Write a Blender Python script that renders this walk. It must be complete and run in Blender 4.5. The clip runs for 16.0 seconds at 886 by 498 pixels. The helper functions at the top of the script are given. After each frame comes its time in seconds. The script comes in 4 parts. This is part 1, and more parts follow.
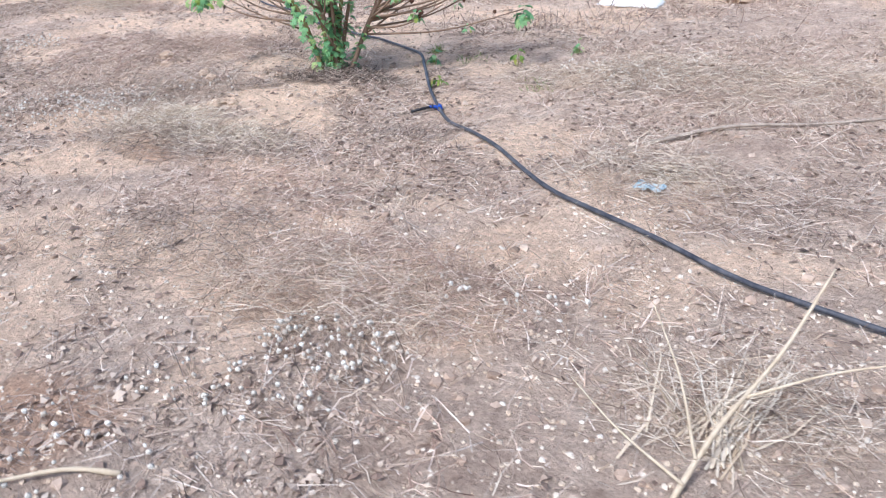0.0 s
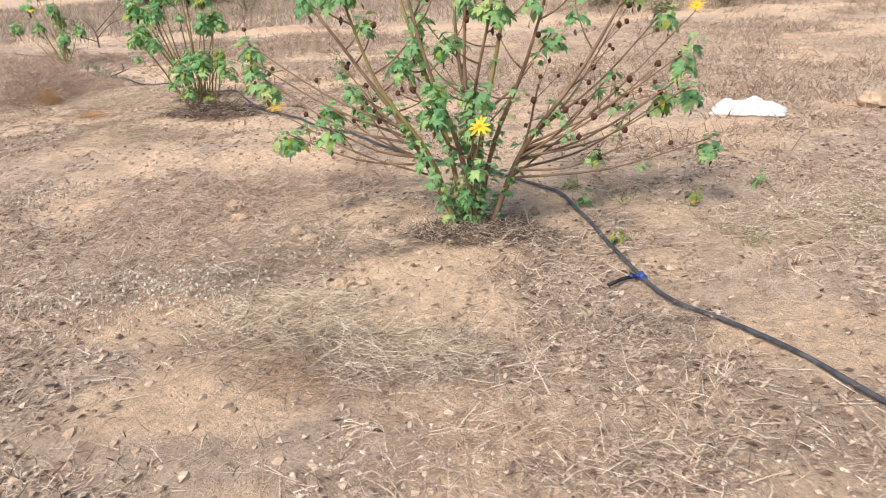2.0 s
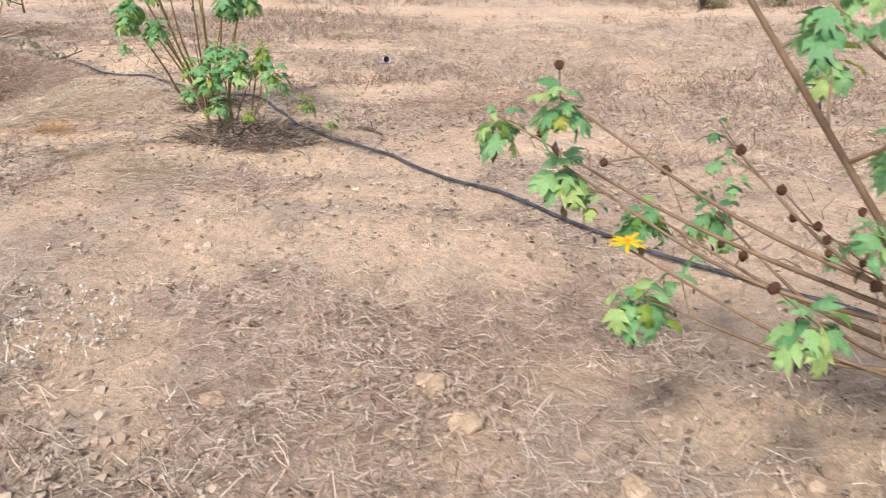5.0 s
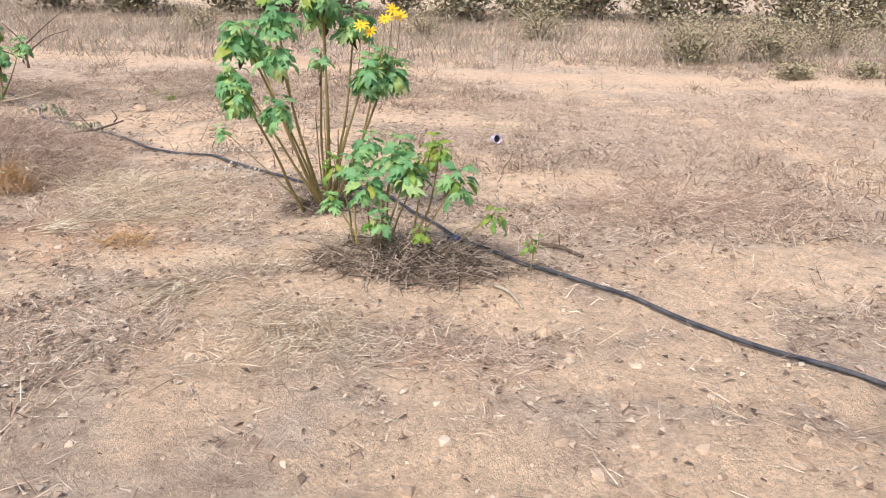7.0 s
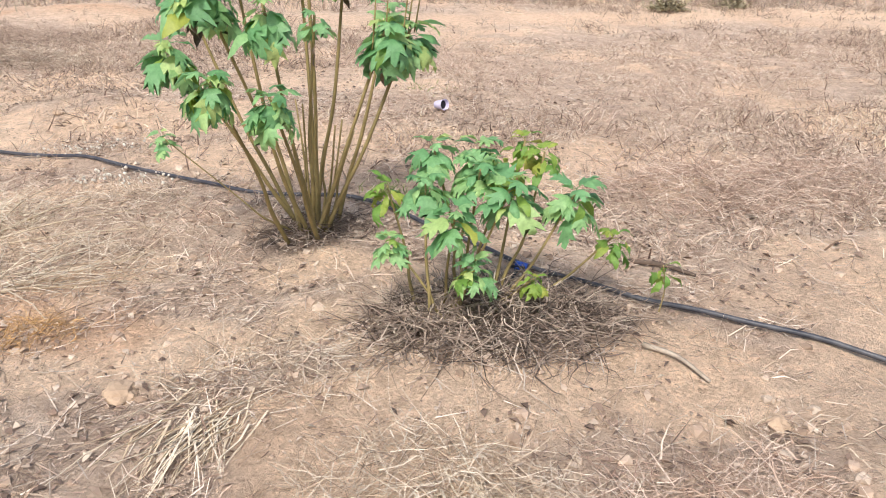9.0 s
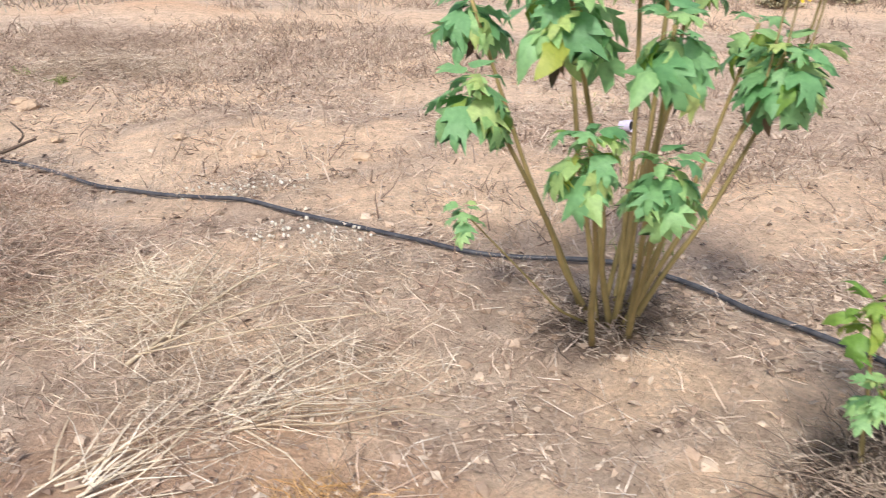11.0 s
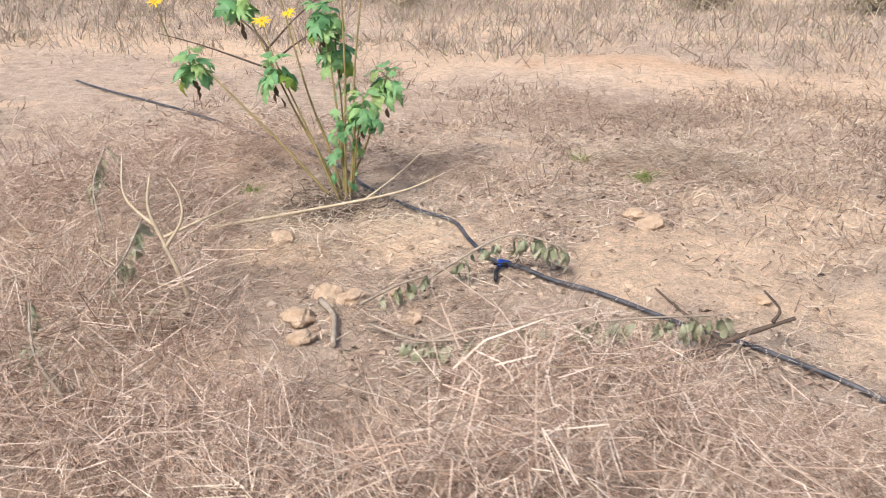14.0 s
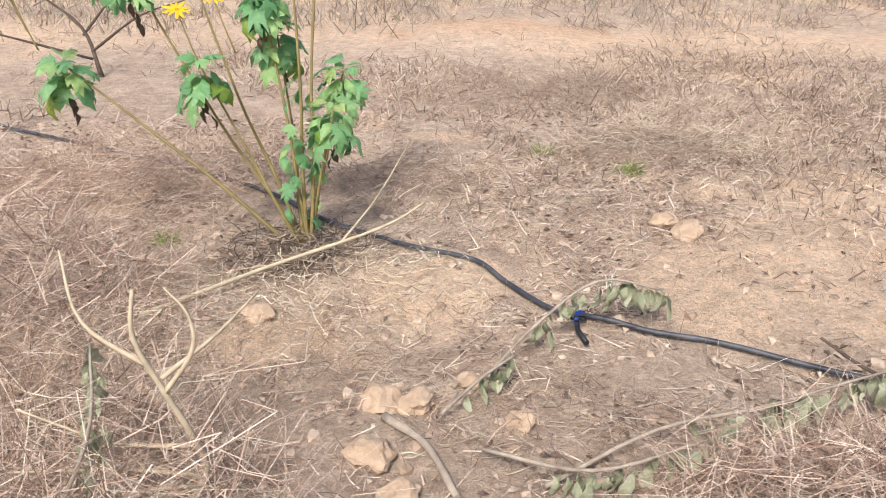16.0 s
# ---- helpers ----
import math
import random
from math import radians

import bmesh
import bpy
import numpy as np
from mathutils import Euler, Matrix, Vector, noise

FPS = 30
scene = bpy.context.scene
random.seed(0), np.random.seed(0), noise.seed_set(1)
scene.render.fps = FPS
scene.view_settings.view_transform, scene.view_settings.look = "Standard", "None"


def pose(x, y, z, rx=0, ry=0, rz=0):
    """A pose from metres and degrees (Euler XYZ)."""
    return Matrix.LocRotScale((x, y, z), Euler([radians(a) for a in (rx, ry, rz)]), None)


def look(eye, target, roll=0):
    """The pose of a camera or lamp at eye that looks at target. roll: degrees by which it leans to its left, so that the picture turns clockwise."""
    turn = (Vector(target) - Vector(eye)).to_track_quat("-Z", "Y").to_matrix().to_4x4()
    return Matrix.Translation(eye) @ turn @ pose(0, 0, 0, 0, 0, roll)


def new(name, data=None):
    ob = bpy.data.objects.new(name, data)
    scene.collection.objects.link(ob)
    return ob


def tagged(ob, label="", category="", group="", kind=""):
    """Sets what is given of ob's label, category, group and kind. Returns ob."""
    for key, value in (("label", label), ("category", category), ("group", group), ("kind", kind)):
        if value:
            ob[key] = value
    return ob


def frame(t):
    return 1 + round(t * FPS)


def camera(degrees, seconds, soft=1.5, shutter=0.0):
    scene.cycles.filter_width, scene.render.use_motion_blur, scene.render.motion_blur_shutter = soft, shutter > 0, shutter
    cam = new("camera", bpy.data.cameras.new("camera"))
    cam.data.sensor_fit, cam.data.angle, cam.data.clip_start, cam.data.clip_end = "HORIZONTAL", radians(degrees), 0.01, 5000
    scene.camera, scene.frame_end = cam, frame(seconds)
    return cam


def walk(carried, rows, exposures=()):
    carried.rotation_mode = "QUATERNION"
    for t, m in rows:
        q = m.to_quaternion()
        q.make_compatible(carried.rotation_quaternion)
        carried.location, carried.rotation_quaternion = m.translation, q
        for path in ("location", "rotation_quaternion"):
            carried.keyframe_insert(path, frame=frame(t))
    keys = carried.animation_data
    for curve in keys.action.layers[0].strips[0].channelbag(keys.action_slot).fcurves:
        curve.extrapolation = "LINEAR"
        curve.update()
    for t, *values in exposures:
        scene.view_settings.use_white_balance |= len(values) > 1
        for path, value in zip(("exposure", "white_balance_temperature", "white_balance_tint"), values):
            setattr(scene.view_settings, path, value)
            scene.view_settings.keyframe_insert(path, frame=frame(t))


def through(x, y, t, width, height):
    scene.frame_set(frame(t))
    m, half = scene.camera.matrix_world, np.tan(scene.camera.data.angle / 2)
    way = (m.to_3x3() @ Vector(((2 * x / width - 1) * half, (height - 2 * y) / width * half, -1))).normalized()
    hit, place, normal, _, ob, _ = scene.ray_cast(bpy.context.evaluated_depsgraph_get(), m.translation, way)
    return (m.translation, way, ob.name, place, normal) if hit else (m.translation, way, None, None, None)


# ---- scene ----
cam = camera(59.5, 16.0, soft=1.0, shutter=0.15)
PATH = [
    (0.0, (1.356, 2.06, 1.166), (0.772, 3.892, 0.184), -2.8),
    (0.5, (0.892, 2.104, 1.224), (0.487, 4.025, 0.324), -2.7),
    (1.0, (0.7, 2.317, 1.227), (0.323, 4.274, 0.393), -3.2),
    (1.5, (0.458, 2.643, 1.237), (-0.048, 4.593, 0.458), -4.0),
    (2.0, (0.119, 2.92, 1.253), (-0.386, 4.87, 0.471), -4.5),
    (2.5, (-0.126, 3.243, 1.213), (-0.534, 5.207, 0.41), -4.5),
    (3.0, (-0.389, 3.575, 1.201), (-0.577, 5.558, 0.366), -3.0),
    (3.5, (-0.622, 3.896, 1.218), (-0.55, 5.86, 0.323), -1.5),
    (4.0, (-0.914, 4.301, 1.173), (-0.787, 6.248, 0.247), -0.1),
    (4.5, (-1.342, 4.547, 1.209), (-1.407, 6.506, 0.3), -0.1),
    (5.0, (-1.711, 4.717, 1.257), (-1.974, 6.683, 0.403), -0.6),
    (5.2, (-1.822, 4.857, 1.275), (-2.137, 6.822, 0.438), -0.8),
    (7.5, (-3.373, 6.195, 1.216), (-3.457, 8.233, 0.505), 1.2),
    (8.2, (-3.729, 6.579, 1.238), (-3.632, 8.587, 0.447), 1.1),
    (10.3, (-4.464, 7.694, 1.084), (-3.858, 9.552, 0.163), 0.8),
    (10.5, (-4.546, 7.754, 1.09), (-4.01, 9.644, 0.191), 0.9),
    (11.0, (-4.81, 8.033, 1.14), (-4.482, 9.972, 0.245), 0.7),
    (11.5, (-5.135, 8.202, 1.184), (-4.99, 10.166, 0.299), 0.3),
    (12.0, (-5.432, 8.396, 1.188), (-5.442, 10.385, 0.345), -0.3),
    (12.5, (-5.768, 8.705, 1.234), (-5.89, 10.706, 0.43), -0.3),
    (12.7, (-5.897, 8.788, 1.228), (-6.038, 10.789, 0.428), -0.3),
    (13.0, (-6.08, 8.888, 1.248), (-6.247, 10.88, 0.427), -0.7),
    (13.5, (-6.421, 9.131, 1.224), (-6.696, 11.107, 0.394), -0.8),
    (14.0, (-6.781, 9.431, 1.241), (-7.13, 11.391, 0.404), -0.1),
    (14.5, (-7.072, 9.594, 1.233), (-7.313, 11.558, 0.368), 0.3),
    (15.0, (-7.209, 9.863, 1.2), (-7.255, 11.831, 0.313), 0.3),
    (15.5, (-7.431, 10.089, 1.204), (-7.305, 12.043, 0.293), 0.5),
    (16.0, (-7.692, 10.22, 1.224), (-7.448, 12.149, 0.285), 0.2),
]
walk(cam, [(t, look(eye, target, roll)) for t, eye, target, roll in PATH],
     exposures=[(0.0, 0.58, 5300, 11), (1.0, 0.56, 5800, 10), (1.5, 0.5, 6500, 9), (3.0, 0.46, 6350, 10), (8.0, 0.58, 6250, 10), (16.0, 0.58, 6250, 10)])

# ---- world and light: a bright, thinly overcast day ----
SUN_EL, SUN_AZ = radians(52), radians(205)
world = bpy.data.worlds.new("world")
scene.world = world
world.use_nodes = True
wn = world.node_tree
sky = wn.nodes.new("ShaderNodeTexSky")
sky.sky_type = "NISHITA"
sky.sun_disc = False
sky.sun_elevation, sky.sun_rotation = SUN_EL, SUN_AZ
sky.air_density, sky.dust_density = 1.0, 4.0
bg = wn.nodes["Background"]
bg.inputs["Strength"].default_value = 0.12
wn.links.new(sky.outputs["Color"], bg.inputs["Color"])
sun_data = bpy.data.lights.new("sun", "SUN")
sun_data.energy, sun_data.angle, sun_data.color = 2.6, radians(11), (1.0, 0.95, 0.88)
sun = new("sun", sun_data)
sun_dir = Vector((math.sin(SUN_AZ) * math.cos(SUN_EL), math.cos(SUN_AZ) * math.cos(SUN_EL), math.sin(SUN_EL)))
sun.matrix_world = look(sun_dir * 50, (0, 0, 0))


# ---- materials ----
def material(name, rough=0.8, metal=0.0):
    m = bpy.data.materials.new(name)
    m.use_nodes = True
    p = m.node_tree.nodes["Principled BSDF"]
    p.inputs["Roughness"].default_value, p.inputs["Metallic"].default_value = rough, metal
    p.inputs["Specular IOR Level"].default_value = 0.25
    return m, m.node_tree, p


def node(tree, kind, **values):
    n = tree.nodes.new(kind)
    for key, value in values.items():
        n.inputs[key.replace("_", " ")].default_value = value
    return n


def ramp(tree, source, stops):
    r = tree.nodes.new("ShaderNodeValToRGB")
    e = r.color_ramp.elements
    while len(e) < len(stops):
        e.new(0.5)
    for k, (at, colour) in enumerate(stops):
        e[k].position, e[k].color = at, (*colour, 1)
    tree.links.new(source, r.inputs["Fac"])
    return r.outputs["Color"]


def mixed(tree, fac, a, b, mode="MIX"):
    m = tree.nodes.new("ShaderNodeMix")
    m.data_type, m.blend_type = "RGBA", mode
    for socket, value in ((m.inputs[0], fac), (m.inputs[6], a), (m.inputs[7], b)):
        if isinstance(value, (int, float)):
            socket.default_value = value
        elif isinstance(value, tuple):
            socket.default_value = (*value, 1)
        else:
            tree.links.new(value, socket)
    return m.outputs[2]


def noise_of(tree, scale, detail=4.0, coords="Object", rough=0.6):
    c = tree.nodes.new("ShaderNodeTexCoord")
    n = node(tree, "ShaderNodeTexNoise", Scale=scale, Detail=detail, Roughness=rough)
    tree.links.new(c.outputs[coords], n.inputs["Vector"])
    return n.outputs["Fac"]


def bump(tree, p, height, strength, distance):
    b = node(tree, "ShaderNodeBump", Strength=strength, Distance=distance)
    tree.links.new(height, b.inputs["Height"])
    tree.links.new(b.outputs["Normal"], p.inputs["Normal"])


def soil_material():
    m, t, p = material("dry_sandy_soil", 0.95)
    big = noise_of(t, 0.9, 5)
    mid = noise_of(t, 6.0, 6)
    fine = noise_of(t, 75.0, 8, rough=0.8)
    lump = noise_of(t, 17.0, 7, rough=0.75)
    earth = ramp(t, big, [(0.3, (0.40, 0.285, 0.2)), (0.5, (0.49, 0.365, 0.26)), (0.7, (0.56, 0.44, 0.33))])
    dusty = ramp(t, mid, [(0.3, (0.33, 0.24, 0.185)), (0.5, (0.47, 0.36, 0.275)), (0.72, (0.62, 0.5, 0.395))])
    litter = mixed(t, 0.65, earth, dusty)
    bare = mixed(t, 0.55, earth, (0.74, 0.54, 0.37))
    a = t.nodes.new("ShaderNodeAttribute")
    a.attribute_name = "bare"
    colour = mixed(t, a.outputs["Fac"], litter, bare)
    r = t.nodes.new("ShaderNodeAttribute")
    r.attribute_name = "red"
    colour = mixed(t, r.outputs["Fac"], colour, (0.45, 0.24, 0.13))
    # dark brown soil colour, mixed in at the feet of the shrubs
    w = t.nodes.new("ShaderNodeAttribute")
    w.attribute_name = "dark_soil"
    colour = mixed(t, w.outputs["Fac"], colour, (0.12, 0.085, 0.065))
    grain = ramp(t, fine, [(0.32, (0.45, 0.41, 0.39)), (0.45, (1.0, 0.98, 0.97)), (0.58, (1.2, 1.2, 1.2)), (0.72, (1.5, 1.48, 1.45))])
    colour = mixed(t, 0.85, colour, grain, "MULTIPLY")
    patch = ramp(t, lump, [(0.33, (0.74, 0.7, 0.67)), (0.5, (1.12, 1.12, 1.12)), (0.66, (1.42, 1.41, 1.39))])
    colour = mixed(t, 0.75, colour, patch, "MULTIPLY")
    t.links.new(colour, p.inputs["Base Color"])
    s = t.nodes.new("ShaderNodeMath")
    s.operation = "ADD"
    t.links.new(fine, s.inputs[0])
    t.links.new(noise_of(t, 28.0, 5, rough=0.7), s.inputs[1])
    bump(t, p, s.outputs[0], 0.9, 0.022)
    return m


def strand_material(name, stops, rough=0.85):
    """Each separate piece of the mesh takes its own colour from the stops."""
    m, t, p = material(name, rough)
    g = t.nodes.new("ShaderNodeNewGeometry")
    colour = ramp(t, g.outputs["Random Per Island"], stops)
    wear = ramp(t, noise_of(t, 14.0, 3), [(0.3, (0.75, 0.72, 0.7)), (0.7, (1.15, 1.15, 1.15))])
    t.links.new(mixed(t, 0.7, colour, wear, "MULTIPLY"), p.inputs["Base Color"])
    return m


def plain_material(name, a, b, scale=20.0, rough=0.7, relief=0.0):
    m, t, p = material(name, rough)
    f = noise_of(t, scale, 5)
    t.links.new(ramp(t, f, [(0.3, a), (0.7, b)]), p.inputs["Base Color"])
    if relief:
        bump(t, p, noise_of(t, scale * 3, 4), 0.6, relief)
    return m


def leaf_material(name, stops, through=0.42):
    m, t, p = material(name, 0.45)
    p.inputs["Specular IOR Level"].default_value = 0.5
    o = t.nodes.new("ShaderNodeObjectInfo")
    colour = ramp(t, o.outputs["Random"], stops)
    vein = ramp(t, noise_of(t, 9.0, 5), [(0.3, (0.72, 0.78, 0.7)), (0.7, (1.2, 1.15, 1.1))])
    colour = mixed(t, 0.8, colour, vein, "MULTIPLY")
    t.links.new(colour, p.inputs["Base Color"])
    tr = t.nodes.new("ShaderNodeBsdfTranslucent")
    t.links.new(colour, tr.inputs["Color"])
    mx = t.nodes.new("ShaderNodeMixShader")
    mx.inputs[0].default_value = through
    t.links.new(p.outputs[0], mx.inputs[1])
    t.links.new(tr.outputs[0], mx.inputs[2])
    t.links.new(mx.outputs[0], t.nodes["Material Output"].inputs["Surface"])
    bump(t, p, noise_of(t, 16.0, 3), 0.3, 0.01)
    return m


SOIL = soil_material()
STRAW = strand_material("dry_straw", [(0.0, (0.13, 0.09, 0.065)), (0.25, (0.36, 0.27, 0.19)), (0.6, (0.58, 0.47, 0.35)), (1.0, (0.76, 0.68, 0.56))])
FAR_TUFT = strand_material("brown_far_tufts", [(0.0, (0.16, 0.105, 0.08)), (0.5, (0.33, 0.245, 0.185)), (1.0, (0.56, 0.45, 0.36))])
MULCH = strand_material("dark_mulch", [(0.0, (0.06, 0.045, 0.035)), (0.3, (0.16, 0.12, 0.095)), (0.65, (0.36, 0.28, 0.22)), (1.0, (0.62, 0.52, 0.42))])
PALE_STRAW = strand_material("bleached_straw", [(0.0, (0.42, 0.32, 0.21)), (0.4, (0.65, 0.54, 0.39)), (1.0, (0.82, 0.74, 0.6))])
RED_STRAW = strand_material("rusty_dry_weed", [(0.0, (0.2, 0.125, 0.09)), (0.35, (0.42, 0.295, 0.22)), (0.7, (0.62, 0.475, 0.375)), (1.0, (0.78, 0.66, 0.55))])
ORANGE_WEED = strand_material("orange_dry_weed", [(0.0, (0.36, 0.2, 0.07)), (1.0, (0.56, 0.36, 0.17))])
TWIG = strand_material("dead_twigs", [(0.0, (0.12, 0.085, 0.065)), (0.25, (0.28, 0.205, 0.16)), (0.55, (0.52, 0.41, 0.325)), (1.0, (0.74, 0.65, 0.55))])
LITTER = strand_material("dead_leaf_litter", [(0.0, (0.1, 0.07, 0.055)), (0.3, (0.25, 0.175, 0.13)), (0.6, (0.4, 0.3, 0.225)), (1.0, (0.55, 0.45, 0.35))])
CLOD = strand_material("soil_crumbs", [(0.0, (0.26, 0.185, 0.13)), (0.6, (0.44, 0.325, 0.24)), (1.0, (0.54, 0.43, 0.33))], 0.95)
GRAVEL = strand_material("pale_gravel", [(0.0, (0.4, 0.29, 0.2)), (0.5, (0.58, 0.47, 0.35)), (1.0, (0.74, 0.66, 0.55))], 0.9)
BLOSSOM = strand_material("white_weed_heads", [(0.0, (0.4, 0.34, 0.27)), (0.4, (0.58, 0.53, 0.44)), (1.0, (0.74, 0.7, 0.62))], 0.9)
GREEN_WEED = strand_material("green_grass", [(0.0, (0.13, 0.19, 0.05)), (0.5, (0.2, 0.25, 0.07)), (1.0, (0.32, 0.33, 0.12))])
FAR_GRASS = strand_material("tall_dry_grass", [(0.0, (0.2, 0.155, 0.125)), (0.4, (0.33, 0.262, 0.212)), (0.85, (0.45, 0.375, 0.305)), (1.0, (0.32, 0.32, 0.19))])
SHRUB = strand_material("olive_shrub_leaves", [(0.0, (0.25, 0.225, 0.13)), (0.5, (0.34, 0.3, 0.185)), (1.0, (0.42, 0.365, 0.25))])
STEM_GREEN = plain_material("yellow_green_stem", (0.2, 0.16, 0.065), (0.34, 0.26, 0.11), 12, 0.65, 0.002)
STEM_BROWN = plain_material("brown_woody_stem", (0.16, 0.105, 0.07), (0.3, 0.2, 0.13), 16, 0.8, 0.003)
LEAF = leaf_material("green_leaf", [(0.0, (0.17, 0.38, 0.17)), (0.5, (0.27, 0.5, 0.23)), (0.85, (0.38, 0.58, 0.24)), (1.0, (0.5, 0.6, 0.22))])
LEAF_LIGHT = leaf_material("yellow_green_leaf", [(0.0, (0.16, 0.33, 0.07)), (0.6, (0.3, 0.42, 0.08)), (1.0, (0.48, 0.48, 0.1))])
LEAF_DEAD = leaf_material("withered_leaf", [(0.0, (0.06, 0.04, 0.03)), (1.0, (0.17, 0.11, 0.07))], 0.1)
LEAF_WILT = leaf_material("wilted_grey_green_leaf", [(0.0, (0.25, 0.27, 0.17)), (1.0, (0.42, 0.42, 0.3))], 0.15)
PETAL = leaf_material("yellow_petal", [(0.0, (0.85, 0.5, 0.01)), (1.0, (0.9, 0.6, 0.015))], 0.25)
DISC = plain_material("orange_flower_disc", (0.5, 0.2, 0.01), (0.75, 0.36, 0.02), 200, 0.8, 0.003)
SEED = plain_material("dark_brown_seed_head", (0.05, 0.025, 0.015), (0.13, 0.06, 0.035), 90, 0.9, 0.004)
HOSE = plain_material("dusty_black_pipe", (0.02, 0.022, 0.032), (0.11, 0.108, 0.115), 18, 0.38)
BLUE = plain_material("blue_plastic", (0.02, 0.06, 0.32), (0.04, 0.1, 0.42), 30, 0.4)
BLACK = plain_material("black_plastic", (0.012, 0.012, 0.014), (0.03, 0.03, 0.032), 30, 0.45)
BAG = plain_material("white_woven_plastic", (0.62, 0.62, 0.6), (0.85, 0.85, 0.83), 9, 0.55, 0.004)
CUP = plain_material("pale_lilac_plastic", (0.5, 0.45, 0.62), (0.66, 0.62, 0.75), 40, 0.4)
BARK = plain_material("grey_dead_wood", (0.22, 0.17, 0.13), (0.45, 0.38, 0.3), 22, 0.85, 0.003)
PALE_WOOD = plain_material("pale_dry_branch", (0.42, 0.33, 0.22), (0.6, 0.5, 0.36), 22, 0.8, 0.002)
DARK_WOOD = plain_material("dark_dead_wood", (0.06, 0.045, 0.035), (0.14, 0.1, 0.075), 22, 0.85, 0.003)

# ---- the lie of the ground ----
rng = np.random.default_rng(7)


def lattice(ix, iy, salt):
    n = (ix * 374761393 + iy * 668265263 + salt * 974634777) & 0x7FFFFFFF
    n = ((n ^ (n >> 13)) * 1274126177) & 0x7FFFFFFF
    return ((n ^ (n >> 16)) & 0xFFFF) / 65535.0


def rough(x, y, size, salt):
    """Smooth noise from 0 to 1, with hills about size metres apart."""
    u, v = np.asarray(x, float) / size, np.asarray(y, float) / size
    iu, iv = np.floor(u).astype(np.int64), np.floor(v).astype(np.int64)
    fu, fv = u - iu, v - iv
    fu, fv = fu * fu * (3 - 2 * fu), fv * fv * (3 - 2 * fv)
    a = lattice(iu, iv, salt) * (1 - fu) + lattice(iu + 1, iv, salt) * fu
    b = lattice(iu, iv + 1, salt) * (1 - fu) + lattice(iu + 1, iv + 1, salt) * fu
    return a * (1 - fv) + b * fv


def blob(x, y, cx, cy, rx, ry, salt=3):
    """1 inside an uneven ellipse, falling to 0 outside."""
    d = np.hypot((x - cx) / rx, (y - cy) / ry) + 0.9 * (rough(x, y, 0.22, salt) - 0.5) + 0.35 * (rough(x, y, 0.07, salt + 1) - 0.5)
    return np.clip((1.15 - d) / 0.4, 0, 1)


# centre x, y and radii of the swept or trodden patches
BARE = [(-1.2, 4.8, 0.42, 0.26), (0.95, 4.3, 0.3, 0.22), (-0.75, 5.8, 0.4, 0.3), (0.75, 5.35, 0.3, 0.24), (-0.5, 5.4, 0.3, 0.25),
        (-1.0, 6.5, 0.35, 0.2), (-3.1, 8.75, 0.42, 0.25), (-2.4, 8.25, 0.55, 0.28), (-2.2, 7.6, 0.75, 0.36), (-3.95, 9.55, 0.24, 0.18),
        (-6.25, 12.35, 0.6, 0.38), (-5.0, 11.9, 0.9, 0.45), (-7.42, 12.45, 0.22, 0.2), (-4.2, 11.0, 0.7, 0.4), (-8.0, 12.2, 0.3, 0.18),
        (-5.6, 12.9, 0.8, 0.35), (-3.2, 7.6, 0.5, 0.25), (-0.2, 4.75, 0.4, 0.2), (-1.6, 5.3, 0.35, 0.22), (-1.7, 9.3, 0.8, 0.35),
        (0.4, 8.3, 0.9, 0.35), (-2.8, 10.7, 1.0, 0.45), (-4.6, 9.1, 0.35, 0.2)]
RED = [(0.0, 3.15, 0.22, 0.2), (-6.4, 16.9, 1.0, 0.35), (-5.0, 9.4, 0.5, 0.35), (-0.7, 5.0, 0.3, 0.2)]
# patches of darker soil, one at the foot of each shrub
DARK_SOIL = [(-0.57, 6.18, 0.34, 0.22), (-4.03, 9.85, 0.2, 0.15), (-3.5, 9.08, 0.4, 0.22), (-7.88, 12.8, 0.25, 0.18)]
MOUNDS = [(-4.05, 9.95, 0.5, 0.06), (-3.6, 9.0, 0.6, 0.04), (-4.2, 8.6, 0.6, 0.04), (-0.7, 6.0, 0.45, 0.04), (-1.2, 4.8, 0.4, 0.035),
          (-6.4, 16.9, 0.9, 0.12), (-7.45, 12.45, 0.3, 0.04), (-2.2, 7.7, 0.7, 0.04), (0.75, 5.3, 0.35, 0.02),
          (0.28, 5.7, 0.4, -0.06), (-5.6, 11.5, 0.5, -0.05), (-7.6, 12.1, 0.6, -0.04), (-6.5, 11.9, 0.5, -0.03)]


def union(x, y, patches, salt):
    out = np.zeros_like(np.asarray(x, float))
    for k, (cx, cy, rx, ry) in enumerate(patches):
        out = np.maximum(out, blob(x, y, cx, cy, rx, ry, salt + 2 * k))
    return out


def track(x, y):
    """The pale trodden strip beyond the beds."""
    d = np.abs(y - (16.2 - 0.12 * np.minimum(x + 4, 0) * 1.6 + 0.5 * (rough(x, y, 2.5, 91) - 0.5))) / 0.55
    return np.clip(1.5 - d, 0, 1) * np.clip(0.5 + 0.9 * rough(x, y, 0.9, 92), 0, 1)


def bareness(x, y):
    x, y = np.asarray(x, float), np.asarray(y, float)
    wild = np.clip((rough(x, y, 0.8, 21) * 0.6 + rough(x, y, 0.27, 22) * 0.4 - 0.6) / 0.1, 0, 1) * 0.8
    return np.maximum(np.maximum(union(x, y, BARE, 40), track(x, y)), wild)


